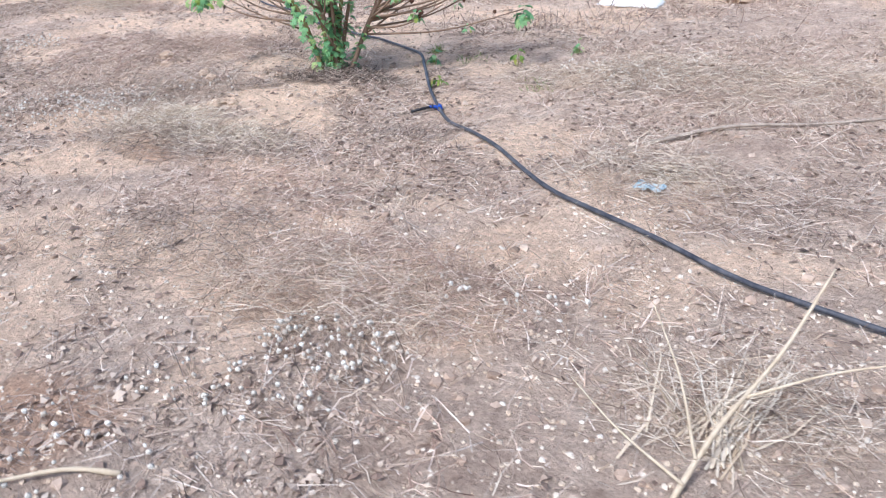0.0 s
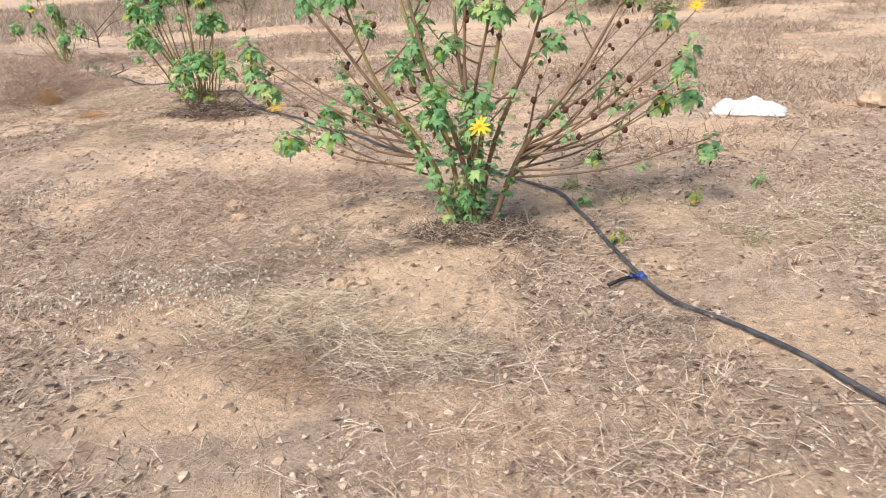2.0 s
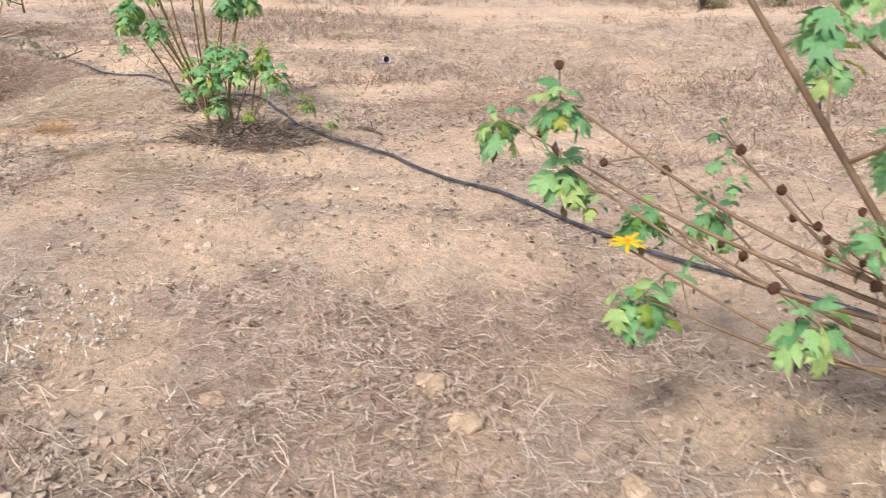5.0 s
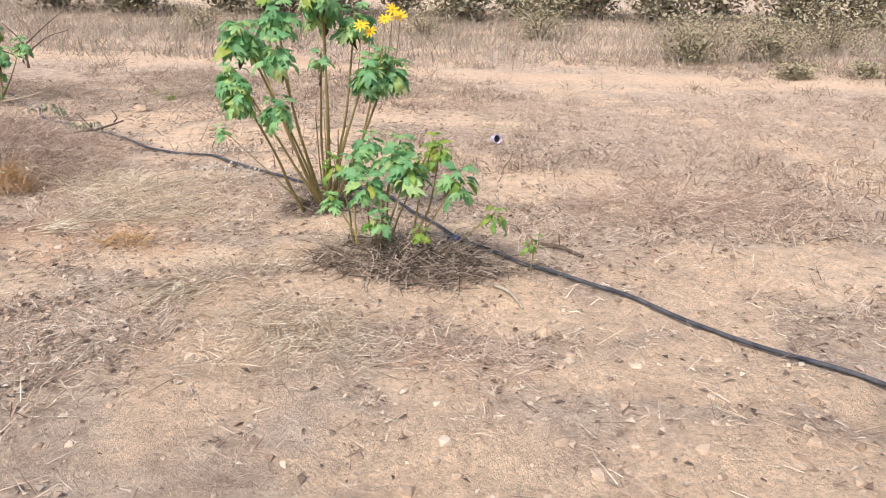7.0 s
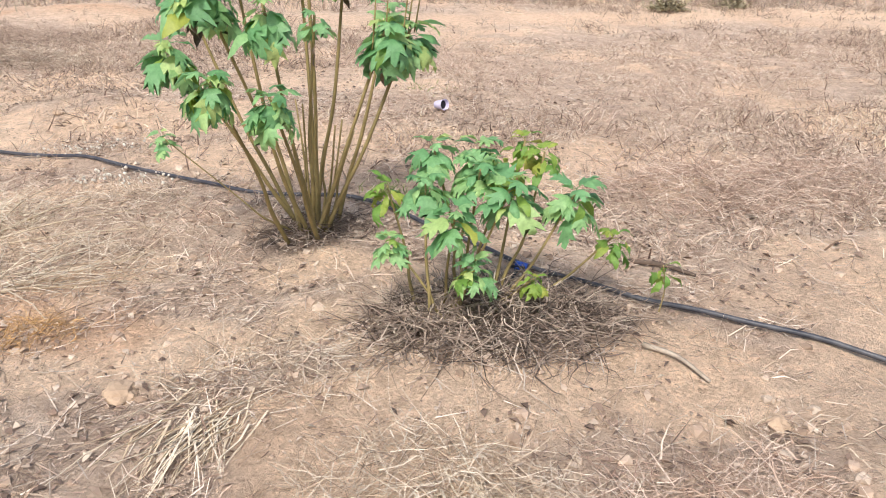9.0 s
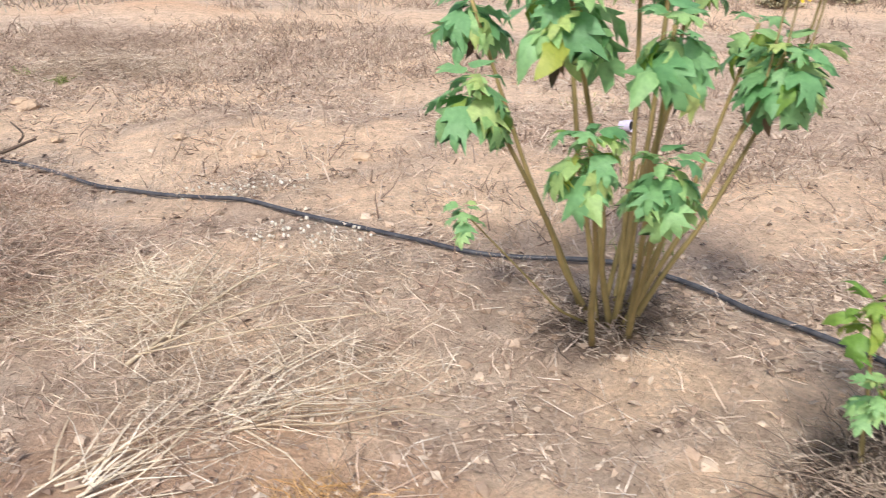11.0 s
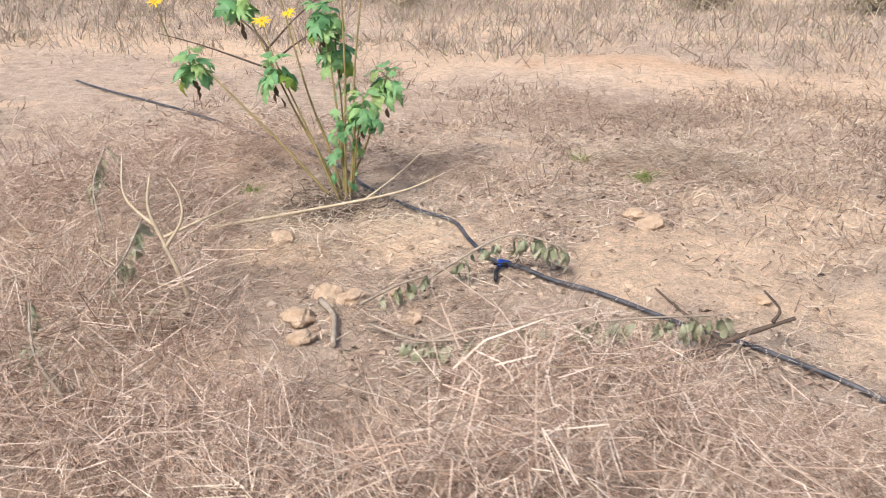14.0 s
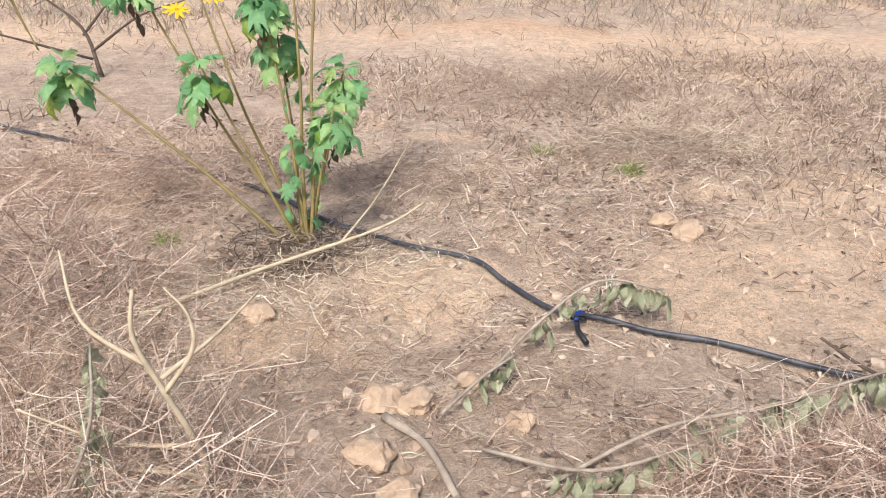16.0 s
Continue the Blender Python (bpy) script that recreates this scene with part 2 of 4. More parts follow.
def height(x, y):
    x, y = np.asarray(x, float), np.asarray(y, float)
    z = 0.03 * (rough(x, y, 1.3, 1) - 0.5) + 0.03 * (rough(x, y, 0.45, 2) - 0.5) + 0.03 * (rough(x, y, 0.17, 3) - 0.5)
    z = z + 0.012 * (rough(x, y, 0.07, 4) - 0.5)
    for cx, cy, r, h in MOUNDS:
        z = z + h * np.exp(-((x - cx) ** 2 + (y - cy) ** 2) / (r * r) * 1.6)
    return z + 0.1 * np.clip((y - 19) / 10, 0, 1) * rough(x, y, 6.0, 5)


def level(x, y):
    return float(height(np.array([x]), np.array([y]))[0])


def link_mesh(name, verts, faces, mat, parent=None, smooth=False):
    """A mesh object from a vertex array and a face array with the same corner count in every face."""
    me = bpy.data.meshes.new(name)
    verts, faces = np.asarray(verts, np.float32), np.asarray(faces, np.int32)
    n, k = faces.shape
    me.vertices.add(len(verts))
    me.vertices.foreach_set("co", verts.ravel())
    me.loops.add(n * k)
    me.loops.foreach_set("vertex_index", faces.ravel())
    me.polygons.add(n)
    me.polygons.foreach_set("loop_start", np.arange(0, n * k, k, dtype=np.int32))
    me.polygons.foreach_set("use_smooth", np.full(n, smooth))
    me.update(calc_edges=True)
    me.materials.append(mat)
    ob = new(name, me)
    ob.parent = parent
    return ob


def ground():
    def axis(lo, hi, step):
        inner = list(np.arange(lo, hi, step))
        out, d = [], step
        at = hi
        while at < 900:
            out.append(at)
            d *= 1.18
            at += d
        left, d, at = [], step, lo - step
        while at > -900:
            left.append(at)
            d *= 1.18
            at -= d
        return np.array(left[::-1] + inner + out)
    xs, ys = axis(-10.0, 3.5, 0.045), axis(2.5, 14.5, 0.045)
    gx, gy = np.meshgrid(xs, ys)
    gz = height(gx, gy)
    nx, ny = len(xs), len(ys)
    i = np.arange(nx * ny).reshape(ny, nx)
    faces = np.stack([i[:-1, :-1], i[:-1, 1:], i[1:, 1:], i[1:, :-1]], -1).reshape(-1, 4)
    ob = link_mesh("ground", np.stack([gx, gy, gz], -1).reshape(-1, 3), faces, SOIL, smooth=True)
    for name, values in (("bare", bareness(gx, gy)), ("red", 0.4 * union(gx, gy, RED, 120)), ("dark_soil", 0.75 * union(gx, gy, DARK_SOIL, 140))):
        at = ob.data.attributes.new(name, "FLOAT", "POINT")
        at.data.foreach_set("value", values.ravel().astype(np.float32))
    tagged(ob, "uneven dry sandy soil with bare orange patches", "ground", kind="structure")


ground()


# ---- loose cover: what nobody could count ----
def strands(base, way, length, thick, droop, segs=2, wobble=0.0):
    """Thin three-sided stalks: from base along way (unit), sagging by droop times their length."""
    n = len(base)
    t = np.linspace(0, 1, segs + 1)[None, :, None]
    mid = base[:, None, :] + way[:, None, :] * (length[:, None, None] * t)
    mid[:, :, 2] -= (droop * length)[:, None] * (t[..., 0] ** 2)
    if wobble:
        mid[:, 1:, :] += rng.normal(0, 1, (n, segs, 3)) * (wobble * length)[:, None, None]
    side = np.cross(way, np.array([0.13, 0.21, 0.97]))
    side /= np.linalg.norm(side, axis=1, keepdims=True) + 1e-9
    up = np.cross(side, way)
    ring = []
    for a in (0.3, 2.4, 4.5):
        off = side * math.cos(a) + up * math.sin(a)
        r = thick[:, None] * (1 - 0.75 * t[0, :, 0][None, :])
        ring.append(mid + off[:, None, :] * r[:, :, None])
    v = np.stack(ring, 2).reshape(-1, 3)
    one = []
    for s in range(segs):
        for k in range(3):
            j = (k + 1) % 3
            one.append((s * 3 + k, s * 3 + j, s * 3 + 3 + j, s * 3 + 3 + k))
    f = np.array(one)[None] + (np.arange(n) * 3 * (segs + 1))[:, None, None]
    return v, f.reshape(-1, 4)


def blades(base, way, length, wide, droop, segs=2, wobble=0.0):
    """Flat dry blades: narrow ribbons from base along way (unit), each turned its own way and tapering."""
    n = len(base)
    t = np.linspace(0, 1, segs + 1)[None, :, None]
    mid = base[:, None, :] + way[:, None, :] * (length[:, None, None] * t)
    mid[:, :, 2] -= (droop * length)[:, None] * (t[..., 0] ** 2)
    if wobble:
        mid[:, 1:, :] += rng.normal(0, 1, (n, segs, 3)) * (wobble * length)[:, None, None]
    side = np.cross(way, rng.normal(0, 1, (n, 3)))
    side /= np.linalg.norm(side, axis=1, keepdims=True) + 1e-9
    off = side[:, None, :] * (wide[:, None] * (1 - 0.7 * t[0, :, 0][None, :]))[:, :, None]
    v = np.stack([mid - off, mid + off], 2).reshape(-1, 3)
    one = np.array([(2 * k, 2 * k + 1, 2 * k + 3, 2 * k + 2) for k in range(segs)])
    f = one[None] + (np.arange(n) * 2 * (segs + 1))[:, None, None]
    return v, f.reshape(-1, 4)


def scatter(n, box, keep):
    """About n places in the box x0, y0, x1, y1, thinned by keep(x, y) from 0 to 1."""
    x, y = rng.uniform(box[0], box[2], n), rng.uniform(box[1], box[3], n)
    k = rng.random(n) < keep(x, y)
    return x[k], y[k]


def on_ground(x, y, lift=0.0):
    return np.stack([x, y, height(x, y) + lift], -1)


def flat_ways(n, rise_low, rise_high):
    a, e = rng.uniform(0, 2 * np.pi, n), rng.uniform(rise_low, rise_high, n)
    return np.stack([np.cos(a) * np.cos(e), np.sin(a) * np.cos(e), np.sin(e)], -1)


WALK = [(1.3, 2.1), (0.1, 2.9), (-0.9, 4.2), (-1.8, 4.8), (-3.4, 6.2), (-4.4, 7.7), (-5.8, 8.7), (-6.8, 9.4), (-7.7, 10.2), (-8.5, 10.9)]
HOSE_LINE = [(2.6, 3.6), (1.94, 3.99), (1.62, 4.18), (1.18, 4.53), (0.92, 4.77), (0.6, 5.22), (0.28, 5.65), (0.07, 6.02), (-0.12, 6.5),
             (-0.26, 6.82), (-0.56, 7.13), (-0.82, 7.31), (-1.11, 7.53), (-1.6, 7.98), (-1.86, 8.23), (-2.17, 8.49), (-2.52, 8.82),
             (-2.78, 9.02), (-3.02, 9.21), (-3.26, 9.43), (-3.43, 9.7), (-3.57, 9.88), (-3.73, 10.1), (-3.97, 10.29), (-4.35, 10.45),
             (-4.6, 10.66), (-5.06, 11.02), (-5.37, 11.21), (-5.67, 11.4), (-5.9, 11.52), (-6.28, 11.77), (-6.62, 11.98), (-6.9, 12.11),
             (-7.06, 12.21), (-7.2, 12.41), (-7.32, 12.58), (-7.68, 12.9), (-7.87, 13.11), (-8.05, 13.35), (-8.47, 13.68), (-9.6, 14.5), (-11, 15.4)]


def from_line(x, y, line):
    best = np.full(len(x), 99.0)
    for (ax, ay), (bx, by) in zip(line, line[1:]):
        ux, uy = bx - ax, by - ay
        k = np.clip(((x - ax) * ux + (y - ay) * uy) / (ux * ux + uy * uy), 0, 1)
        best = np.minimum(best, np.hypot(x - ax - k * ux, y - ay - k * uy))
    return best


def near_walk(x, y):
    """Ground close to the line walked gets the finest cover."""
    return np.clip(1.35 - from_line(x, y, WALK) / 4.6, 0.12, 1)


NEAR = (-9.8, 2.7, 3.4, 14.5)
ALL = (-12.0, 2.7, 4.5, 17.0)


def open_soil(x, y, few=0.14):
    return np.clip(1 - bareness(x, y), few, 1)


def matted(x, y, salt):
    """Litter gathers in drifts with clean soil between."""
    return np.clip((0.55 * rough(x, y, 0.55, salt) + 0.45 * rough(x, y, 0.18, salt + 30) - 0.34) / 0.2, 0.1, 1)


def litter_twigs():
    x, y = scatter(420000, NEAR, lambda x, y: near_walk(x, y) * open_soil(x, y) * matted(x, y, 61))
    n = len(x)
    v, f = blades(on_ground(x, y, 0.005), flat_ways(n, -0.05, 0.45), 0.015 + 0.12 * rng.random(n) ** 2, rng.uniform(0.0006, 0.0018, n), rng.uniform(0, 0.15, n), 1, 0.05)
    tagged(link_mesh("twig_litter", v, f, TWIG), "scattered dry twigs and stalks lying on the soil", "dry twigs", kind="stuff")


def leaf_litter():
    x, y = scatter(240000, NEAR, lambda x, y: near_walk(x, y) * open_soil(x, y, 0.2) * matted(x, y, 61))
    n = len(x)
    c = on_ground(x, y, 0.005)
    a, s = rng.uniform(0, 6.28, n), 0.004 + 0.016 * rng.random(n) ** 2
    u = np.stack([np.cos(a), np.sin(a), rng.normal(0, 0.25, n)], -1) * s[:, None]
    w = np.stack([-np.sin(a), np.cos(a), rng.normal(0, 0.25, n)], -1) * (s * rng.uniform(0.3, 0.7, n))[:, None]
    lift = np.zeros((n, 3))
    lift[:, 2] = s * rng.uniform(0.1, 0.6, n)
    v = np.stack([c - u, c - w + lift, c + w + lift * 0.8, c + u, c - lift * 0.2], 1).reshape(-1, 3)
    one = np.array([(0, 1, 2), (1, 3, 2), (0, 4, 1), (1, 4, 3)])
    f = (one[None] + (np.arange(n) * 5)[:, None, None]).reshape(-1, 3)
    tagged(link_mesh("leaf_litter", v, f, LITTER), "crumpled brown dead leaves littering the soil", "leaf litter", kind="stuff")


def lumps(name, x, y, size, mat, sink=0.3, flat=0.65):
    n = len(x)
    base = np.array([(1, 0, 0), (0, 1, 0), (-1, 0, 0), (0, -1, 0), (0.45, 0.45, 0.8), (-0.5, 0.4, 0.75), (-0.4, -0.5, 0.8), (0.5, -0.4, 0.7)], float)
    a = rng.uniform(0, 6.28, n)
    p = base[None] * rng.uniform(0.65, 1.2, (n, 8, 1)) * size[:, None, None]
    q = p.copy()
    q[..., 0] = p[..., 0] * np.cos(a)[:, None] - p[..., 1] * np.sin(a)[:, None]
    q[..., 1] = p[..., 0] * np.sin(a)[:, None] + p[..., 1] * np.cos(a)[:, None]
    q[..., 2] *= flat
    q += on_ground(x, y)[:, None, :]
    q[..., 2] -= (size * 0.05)[:, None]
    one = np.array([(0, 1, 4), (1, 5, 4), (1, 2, 5), (2, 6, 5), (2, 3, 6), (3, 7, 6), (3, 0, 7), (0, 4, 7), (4, 5, 6), (4, 6, 7)])
    f = (one[None] + (np.arange(n) * 8)[:, None, None]).reshape(-1, 3)
    return link_mesh(name, q.reshape(-1, 3), f, mat)


def crumbs():
    x, y = scatter(55000, NEAR, lambda x, y: near_walk(x, y) ** 1.5 * (0.25 + 0.85 * rough(x, y, 0.6, 63) ** 2))
    size = 0.004 + 0.024 * rng.random(len(x)) ** 4
    tagged(lumps("soil_crumbs", x, y, size, CLOD), "small crumbs of dry earth and gravel", "soil crumbs", kind="stuff")
    x, y = scatter(9000, (-0.7, 2.7, 2.4, 4.7), lambda x, y: 0.15 + 0.85 * rough(x, y, 0.4, 73))
    tagged(lumps("pale_gravel", x, y, 0.003 + 0.008 * rng.random(len(x)) ** 2, GRAVEL), "pale grit and small gravel on the soil", "gravel", kind="stuff")


def tufts(name, label, centres, per, reach, mat, thick=0.0012, rise=(0.35, 1.3), segs=3, droop=(0.2, 0.7), spread=0.06, wobble=0.05, low=0.35):
    """Grass in tufts: centres is a list of arrays x, y."""
    x, y = centres
    n = len(x) * per
    cx, cy = np.repeat(x, per), np.repeat(y, per)
    big = np.repeat(rng.uniform(low, 1, len(x)), per)
    px, py = cx + rng.normal(0, spread, n) * big, cy + rng.normal(0, spread, n) * big
    v, f = blades(on_ground(px, py, -0.003), flat_ways(n, *rise), reach * big * rng.uniform(0.35, 1, n), thick * rng.uniform(0.6, 1.3, n), rng.uniform(*droop, n), segs, wobble)
    return tagged(link_mesh(name, v, f, mat), label, "dry grass", kind="stuff")


def weedy(x, y):
    return open_soil(x, y, 0.06) * np.clip((rough(x, y, 1.0, 64) * 0.5 + rough(x, y, 0.35, 65) * 0.5 - 0.4) / 0.14, 0, 1) * np.clip(from_line(x, y, HOSE_LINE) / 0.25, 0.1, 1)


litter_twigs()
leaf_litter()
crumbs()
tufts("dry_grass", "low tufts of dead straw-coloured grass on the soil", scatter(12000, NEAR, weedy), 16, 0.16, STRAW, thick=0.0015, rise=(0.05, 1.0), droop=(0.1, 0.5), spread=0.08, segs=2)
tufts("dry_weeds", "low reddish-brown dried weeds matted on the ground", scatter(10500, NEAR, weedy), 16, 0.15, RED_STRAW, thick=0.0019, rise=(0.0, 1.1), droop=(0.0, 0.4), spread=0.09, wobble=0.1, segs=2)


def field(x, y):
    """Clumps of low weeds that thicken towards the far side of the beds."""
    clump = 0.5 * rough(x, y, 1.4, 66) + 0.3 * rough(x, y, 0.5, 68) + 0.2 * rough(x, y, 0.22, 69)
    return np.clip((from_line(x, y, WALK) - 2.2) / 2.5, 0, 1) * (1 - 0.9 * track(x, y)) * np.clip((clump - 0.49) / 0.09, 0.05, 1) * np.clip(from_line(x, y, HOSE_LINE) / 0.3, 0.15, 1)


tufts("far_grass_tufts", "soft brown tufts of dry grass beyond the beds", scatter(17000, (-14, 7.5, 7, 18.5), field),
      15, 0.25, FAR_TUFT, thick=0.0036, rise=(0.15, 1.35), segs=2, spread=0.13, wobble=0.07)
tufts("pale_grass_tufts", "thin bleached grass standing beyond the beds", scatter(5000, (-14, 8.5, 7, 18.5), field),
      9, 0.24, PALE_STRAW, thick=0.002, rise=(0.4, 1.45), segs=2, spread=0.14, wobble=0.05)
tufts("tall_dry_grass", "dense tall brown grass beyond the pale track", scatter(8800, (-26, 16.6, 16, 33), lambda x, y: np.clip((y - 16.6 + 2.2 * (rough(x, y, 1.5, 67) - 0.5)) / 2.2, 0, 1) * np.clip(1.5 - (y - 17) / 14, 0.75, 1)),
      12, 0.55, FAR_GRASS, thick=0.0058, rise=(0.6, 1.5), segs=2, droop=(0.05, 0.4), spread=0.24, low=0.25)


# ---- the pieces of things ----
def empty(name, x, y, z=None, turn=0.0):
    e = new(name)
    e.empty_display_size = 0.1
    e.matrix_basis = pose(x, y, level(x, y) if z is None else z, 0, 0, turn)
    return e


def part(name, bm, mat, parent, label=""):
    me = bpy.data.meshes.new(name)
    bm.to_mesh(me)
    bm.free()
    me.materials.append(mat)
    ob = new(name, me)
    ob.parent = parent
    if label:
        tagged(ob, label)
    return ob


def smooth_line(points, steps=6):
    """A Catmull-Rom line through the points."""
    p = [Vector(q) for q in points]
    p = [p[0] * 2 - p[1]] + p + [p[-1] * 2 - p[-2]]
    out = []
    for a, b, c, d in zip(p, p[1:], p[2:], p[3:]):
        for k in range(steps):
            t = k / steps
            out.append(0.5 * (2 * b + (c - a) * t + (2 * a - 5 * b + 4 * c - d) * t * t + (3 * b - a - 3 * c + d) * t ** 3))
    return out + [p[-2]]


def tube(bm, line, r0, r1, sides=6, uneven=0.0):
    """A tapering round stick along a line of vectors."""
    rings = []
    side = None
    for k, q in enumerate(line):
        way = (line[min(k + 1, len(line) - 1)] - line[max(k - 1, 0)]).normalized()
        if side is None:
            side = way.orthogonal().normalized()
        side = (side - way * side.dot(way)).normalized()
        up = way.cross(side)
        r = r0 + (r1 - r0) * k / (len(line) - 1)
        r *= 1 + uneven * random.uniform(-1, 1)
        rings.append([bm.verts.new(q + (side * math.cos(a) + up * math.sin(a)) * r) for a in [2 * math.pi * j / sides for j in range(sides)]])
    for a, b in zip(rings, rings[1:]):
        for j in range(sides):
            bm.faces.new((a[j], a[(j + 1) % sides], b[(j + 1) % sides], b[j])).smooth = True
    bm.faces.new(rings[0][::-1])
    bm.faces.new(rings[-1])
    return bm


def leaf_mesh(name, mat, lobes, seed):
    """A lobed leaf about 1 long that bends down towards its tip, folded along the midrib."""
    r = random.Random(seed)
    bm = bmesh.new()
    outline = [(0.03, 0.0, 0.0), (0.2, 0.03, 0.08), (0.32, 0.2, 0.18), (0.42, 0.5, 0.3), (0.19, 0.42, 0.4), (0.27, 0.62, 0.5), (0.31, 0.88, 0.58), (0.12, 0.68, 0.68), (0.11, 0.85, 0.82), (0.0, 1.0, 1.0)] if lobes \
        else [(0.03, 0.0, 0.0), (0.1, 0.14, 0.14), (0.17, 0.32, 0.3), (0.19, 0.48, 0.46), (0.16, 0.64, 0.62), (0.09, 0.82, 0.82), (0.0, 1.0, 1.0)]
    bend, fold, lean = r.uniform(1.1, 2.1), r.uniform(-0.6, 0.05), r.uniform(-0.25, 0.25)

    def place(x, y):
        a = bend * y
        lift = abs(x) * fold + 0.04 * math.sin(9 * y + 7 * x + seed) + r.uniform(-0.02, 0.02)
        return (x + lean * y * y, math.sin(a) / bend + lift * math.sin(a), -(1 - math.cos(a)) / bend + lift * math.cos(a))
    mids = [bm.verts.new(place(0, y)) for _, _, y in outline]
    for sgn in (1, -1):
        edge = [bm.verts.new(place(sgn * x * r.uniform(0.8, 1.2), y * r.uniform(0.94, 1.05))) for x, y, _ in outline[:-1]] + [mids[-1]]
        for k in range(len(outline) - 1):
            q = [mids[k], edge[k], edge[k + 1], mids[k + 1]]
            q = [v for i, v in enumerate(q) if v not in q[:i]]
            bm.faces.new(q if sgn == 1 else q[::-1])
    stalk = [Vector((0, -0.3, 0.02)), Vector((0, -0.12, 0.03)), Vector((0, 0.02, 0))]
    tube(bm, stalk, 0.014, 0.012, 3)
    me = bpy.data.meshes.new(name)
    bm.to_mesh(me)
    bm.free()
    for p in me.polygons:
        p.use_smooth = True
    me.materials.append(mat)
    return me


LEAVES = {"green": [leaf_mesh("leaf", LEAF, k % 5 != 4, k) for k in range(12)],
          "light": [leaf_mesh("leaf", LEAF_LIGHT, k % 2 == 0, 20 + k) for k in range(4)],
          "dead": [leaf_mesh("withered_leaf", LEAF_DEAD, False, 40 + k) for k in range(3)],
          "wilt": [leaf_mesh("wilted_leaf", LEAF_WILT, False, 60 + k) for k in range(4)]}


def petal_mesh():
    bm = bmesh.new()
    rows = [(0.1, 0.12), (0.13, 0.4), (0.12, 0.75), (0.05, 1.0)]
    for z in (0.0,):
        prev = None
        for w, y in rows:
            zz = 0.12 * math.sin(y * 2.6)
            cur = [bm.verts.new((-w, y, zz - 0.02)), bm.verts.new((0, y, zz + 0.015)), bm.verts.new((w, y, zz - 0.02))]
            if prev:
                for k in (0, 1):
                    bm.faces.new((prev[k], prev[k + 1], cur[k + 1], cur[k])).smooth = True
            prev = cur
    me = bpy.data.meshes.new("petal")
    bm.to_mesh(me)
    bm.free()
    me.materials.append(PETAL)
    return me


PETAL_MESH = petal_mesh()


def ball(bm, r, flat=1.0, centre=(0, 0, 0), rough_by=0.1, level_of=2, rnd=random):
    made = bmesh.ops.create_icosphere(bm, subdivisions=level_of, radius=r)["verts"]
    for v in made:
        v.co *= 1 + rnd.uniform(-rough_by, rough_by)
        v.co.z *= flat
        v.co += Vector(centre)


def leaf_at(plant, kind, place, azimuth, dip, size, rnd, twist=0.0):
    ob = new("leaf" if kind in ("green", "light") else "withered_leaf", rnd.choice(LEAVES[kind]))
    ob.parent = plant
    ob.matrix_basis = Matrix.Translation(place) @ Matrix.Rotation(azimuth, 4, "Z") @ Matrix.Rotation(-dip, 4, "X") @ Matrix.Rotation(twist, 4, "Y") \
        @ Matrix.Translation((0, 0.3 * size, 0)) @ Matrix.Scale(size, 4)
    return ob


def flower_at(plant, place, facing, size, rnd):
    """A yellow daisy that looks along facing."""
    bm = bmesh.new()
    ball(bm, size * 0.2, 0.5, rough_by=0.06, rnd=rnd)
    disc = part("flower", bm, DISC, plant, "orange-centred yellow flower")
    turn = Vector(facing).to_track_quat("Z", "Y").to_matrix().to_4x4()
    disc.matrix_basis = Matrix.Translation(place) @ turn
    n = 10
    for k in range(n):
        p = new("petal", PETAL_MESH)
        p.parent = disc
        p.matrix_basis = Matrix.Rotation(2 * math.pi * k / n + rnd.uniform(-0.12, 0.12), 4, "Z") @ Matrix.Rotation(rnd.uniform(-0.25, 0.2), 4, "X") @ Matrix.Scale(size * rnd.uniform(0.85, 1.05), 4)


def cluster(plant, tip, rnd, kind="green", count=9, size=0.14, dead=1, droop=0.0):
    """An umbrella of leaves that arch out and hang round the end of a shoot."""
    count = int(count * 1.35)
    for k in range(count):
        a = k * 2.4 + rnd.uniform(-0.4, 0.4)
        up = k / count
        at = Vector(tip) + Vector((0, 0, (-0.75 * (1 - up) + 0.12) * size))
        leaf_at(plant, kind if rnd.random() < 0.93 else "light", at, a, rnd.uniform(-0.1, 0.5) - 0.75 * (up > 0.75) + 0.5 * droop, size * rnd.uniform(0.7, 1.12) * (1 - 0.3 * up), rnd, rnd.uniform(-0.5, 0.5))
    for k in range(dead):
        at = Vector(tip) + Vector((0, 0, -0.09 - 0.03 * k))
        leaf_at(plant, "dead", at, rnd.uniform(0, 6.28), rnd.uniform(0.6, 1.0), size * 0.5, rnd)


def stem(plant, points, r0, r1, mat, sides=6):
    bm = tube(bmesh.new(), smooth_line(points, 5), r0, r1, sides, 0.08)
    return part("stem", bm, mat, plant)


def shoot(plant, root, tip, rnd, mat, r0=0.008, r1=0.003, bow=0.25):
    """A stem from the crown at root, rising steeply or flatly as the tip asks."""
    root, tip = Vector(root), Vector(tip)
    flat = Vector((tip.x - root.x, tip.y - root.y, 0))
    mid = (root + tip) / 2 + Vector((0, 0, -bow * flat.length * 0.35)) + Vector((rnd.uniform(-0.02, 0.02), rnd.uniform(-0.02, 0.02), 0))
    low = root * 0.75 + tip * 0.25 + Vector((0, 0, -bow * flat.length * 0.25))
    stem(plant, [root, low, mid, tip], r0, r1, mat)
    return low, mid


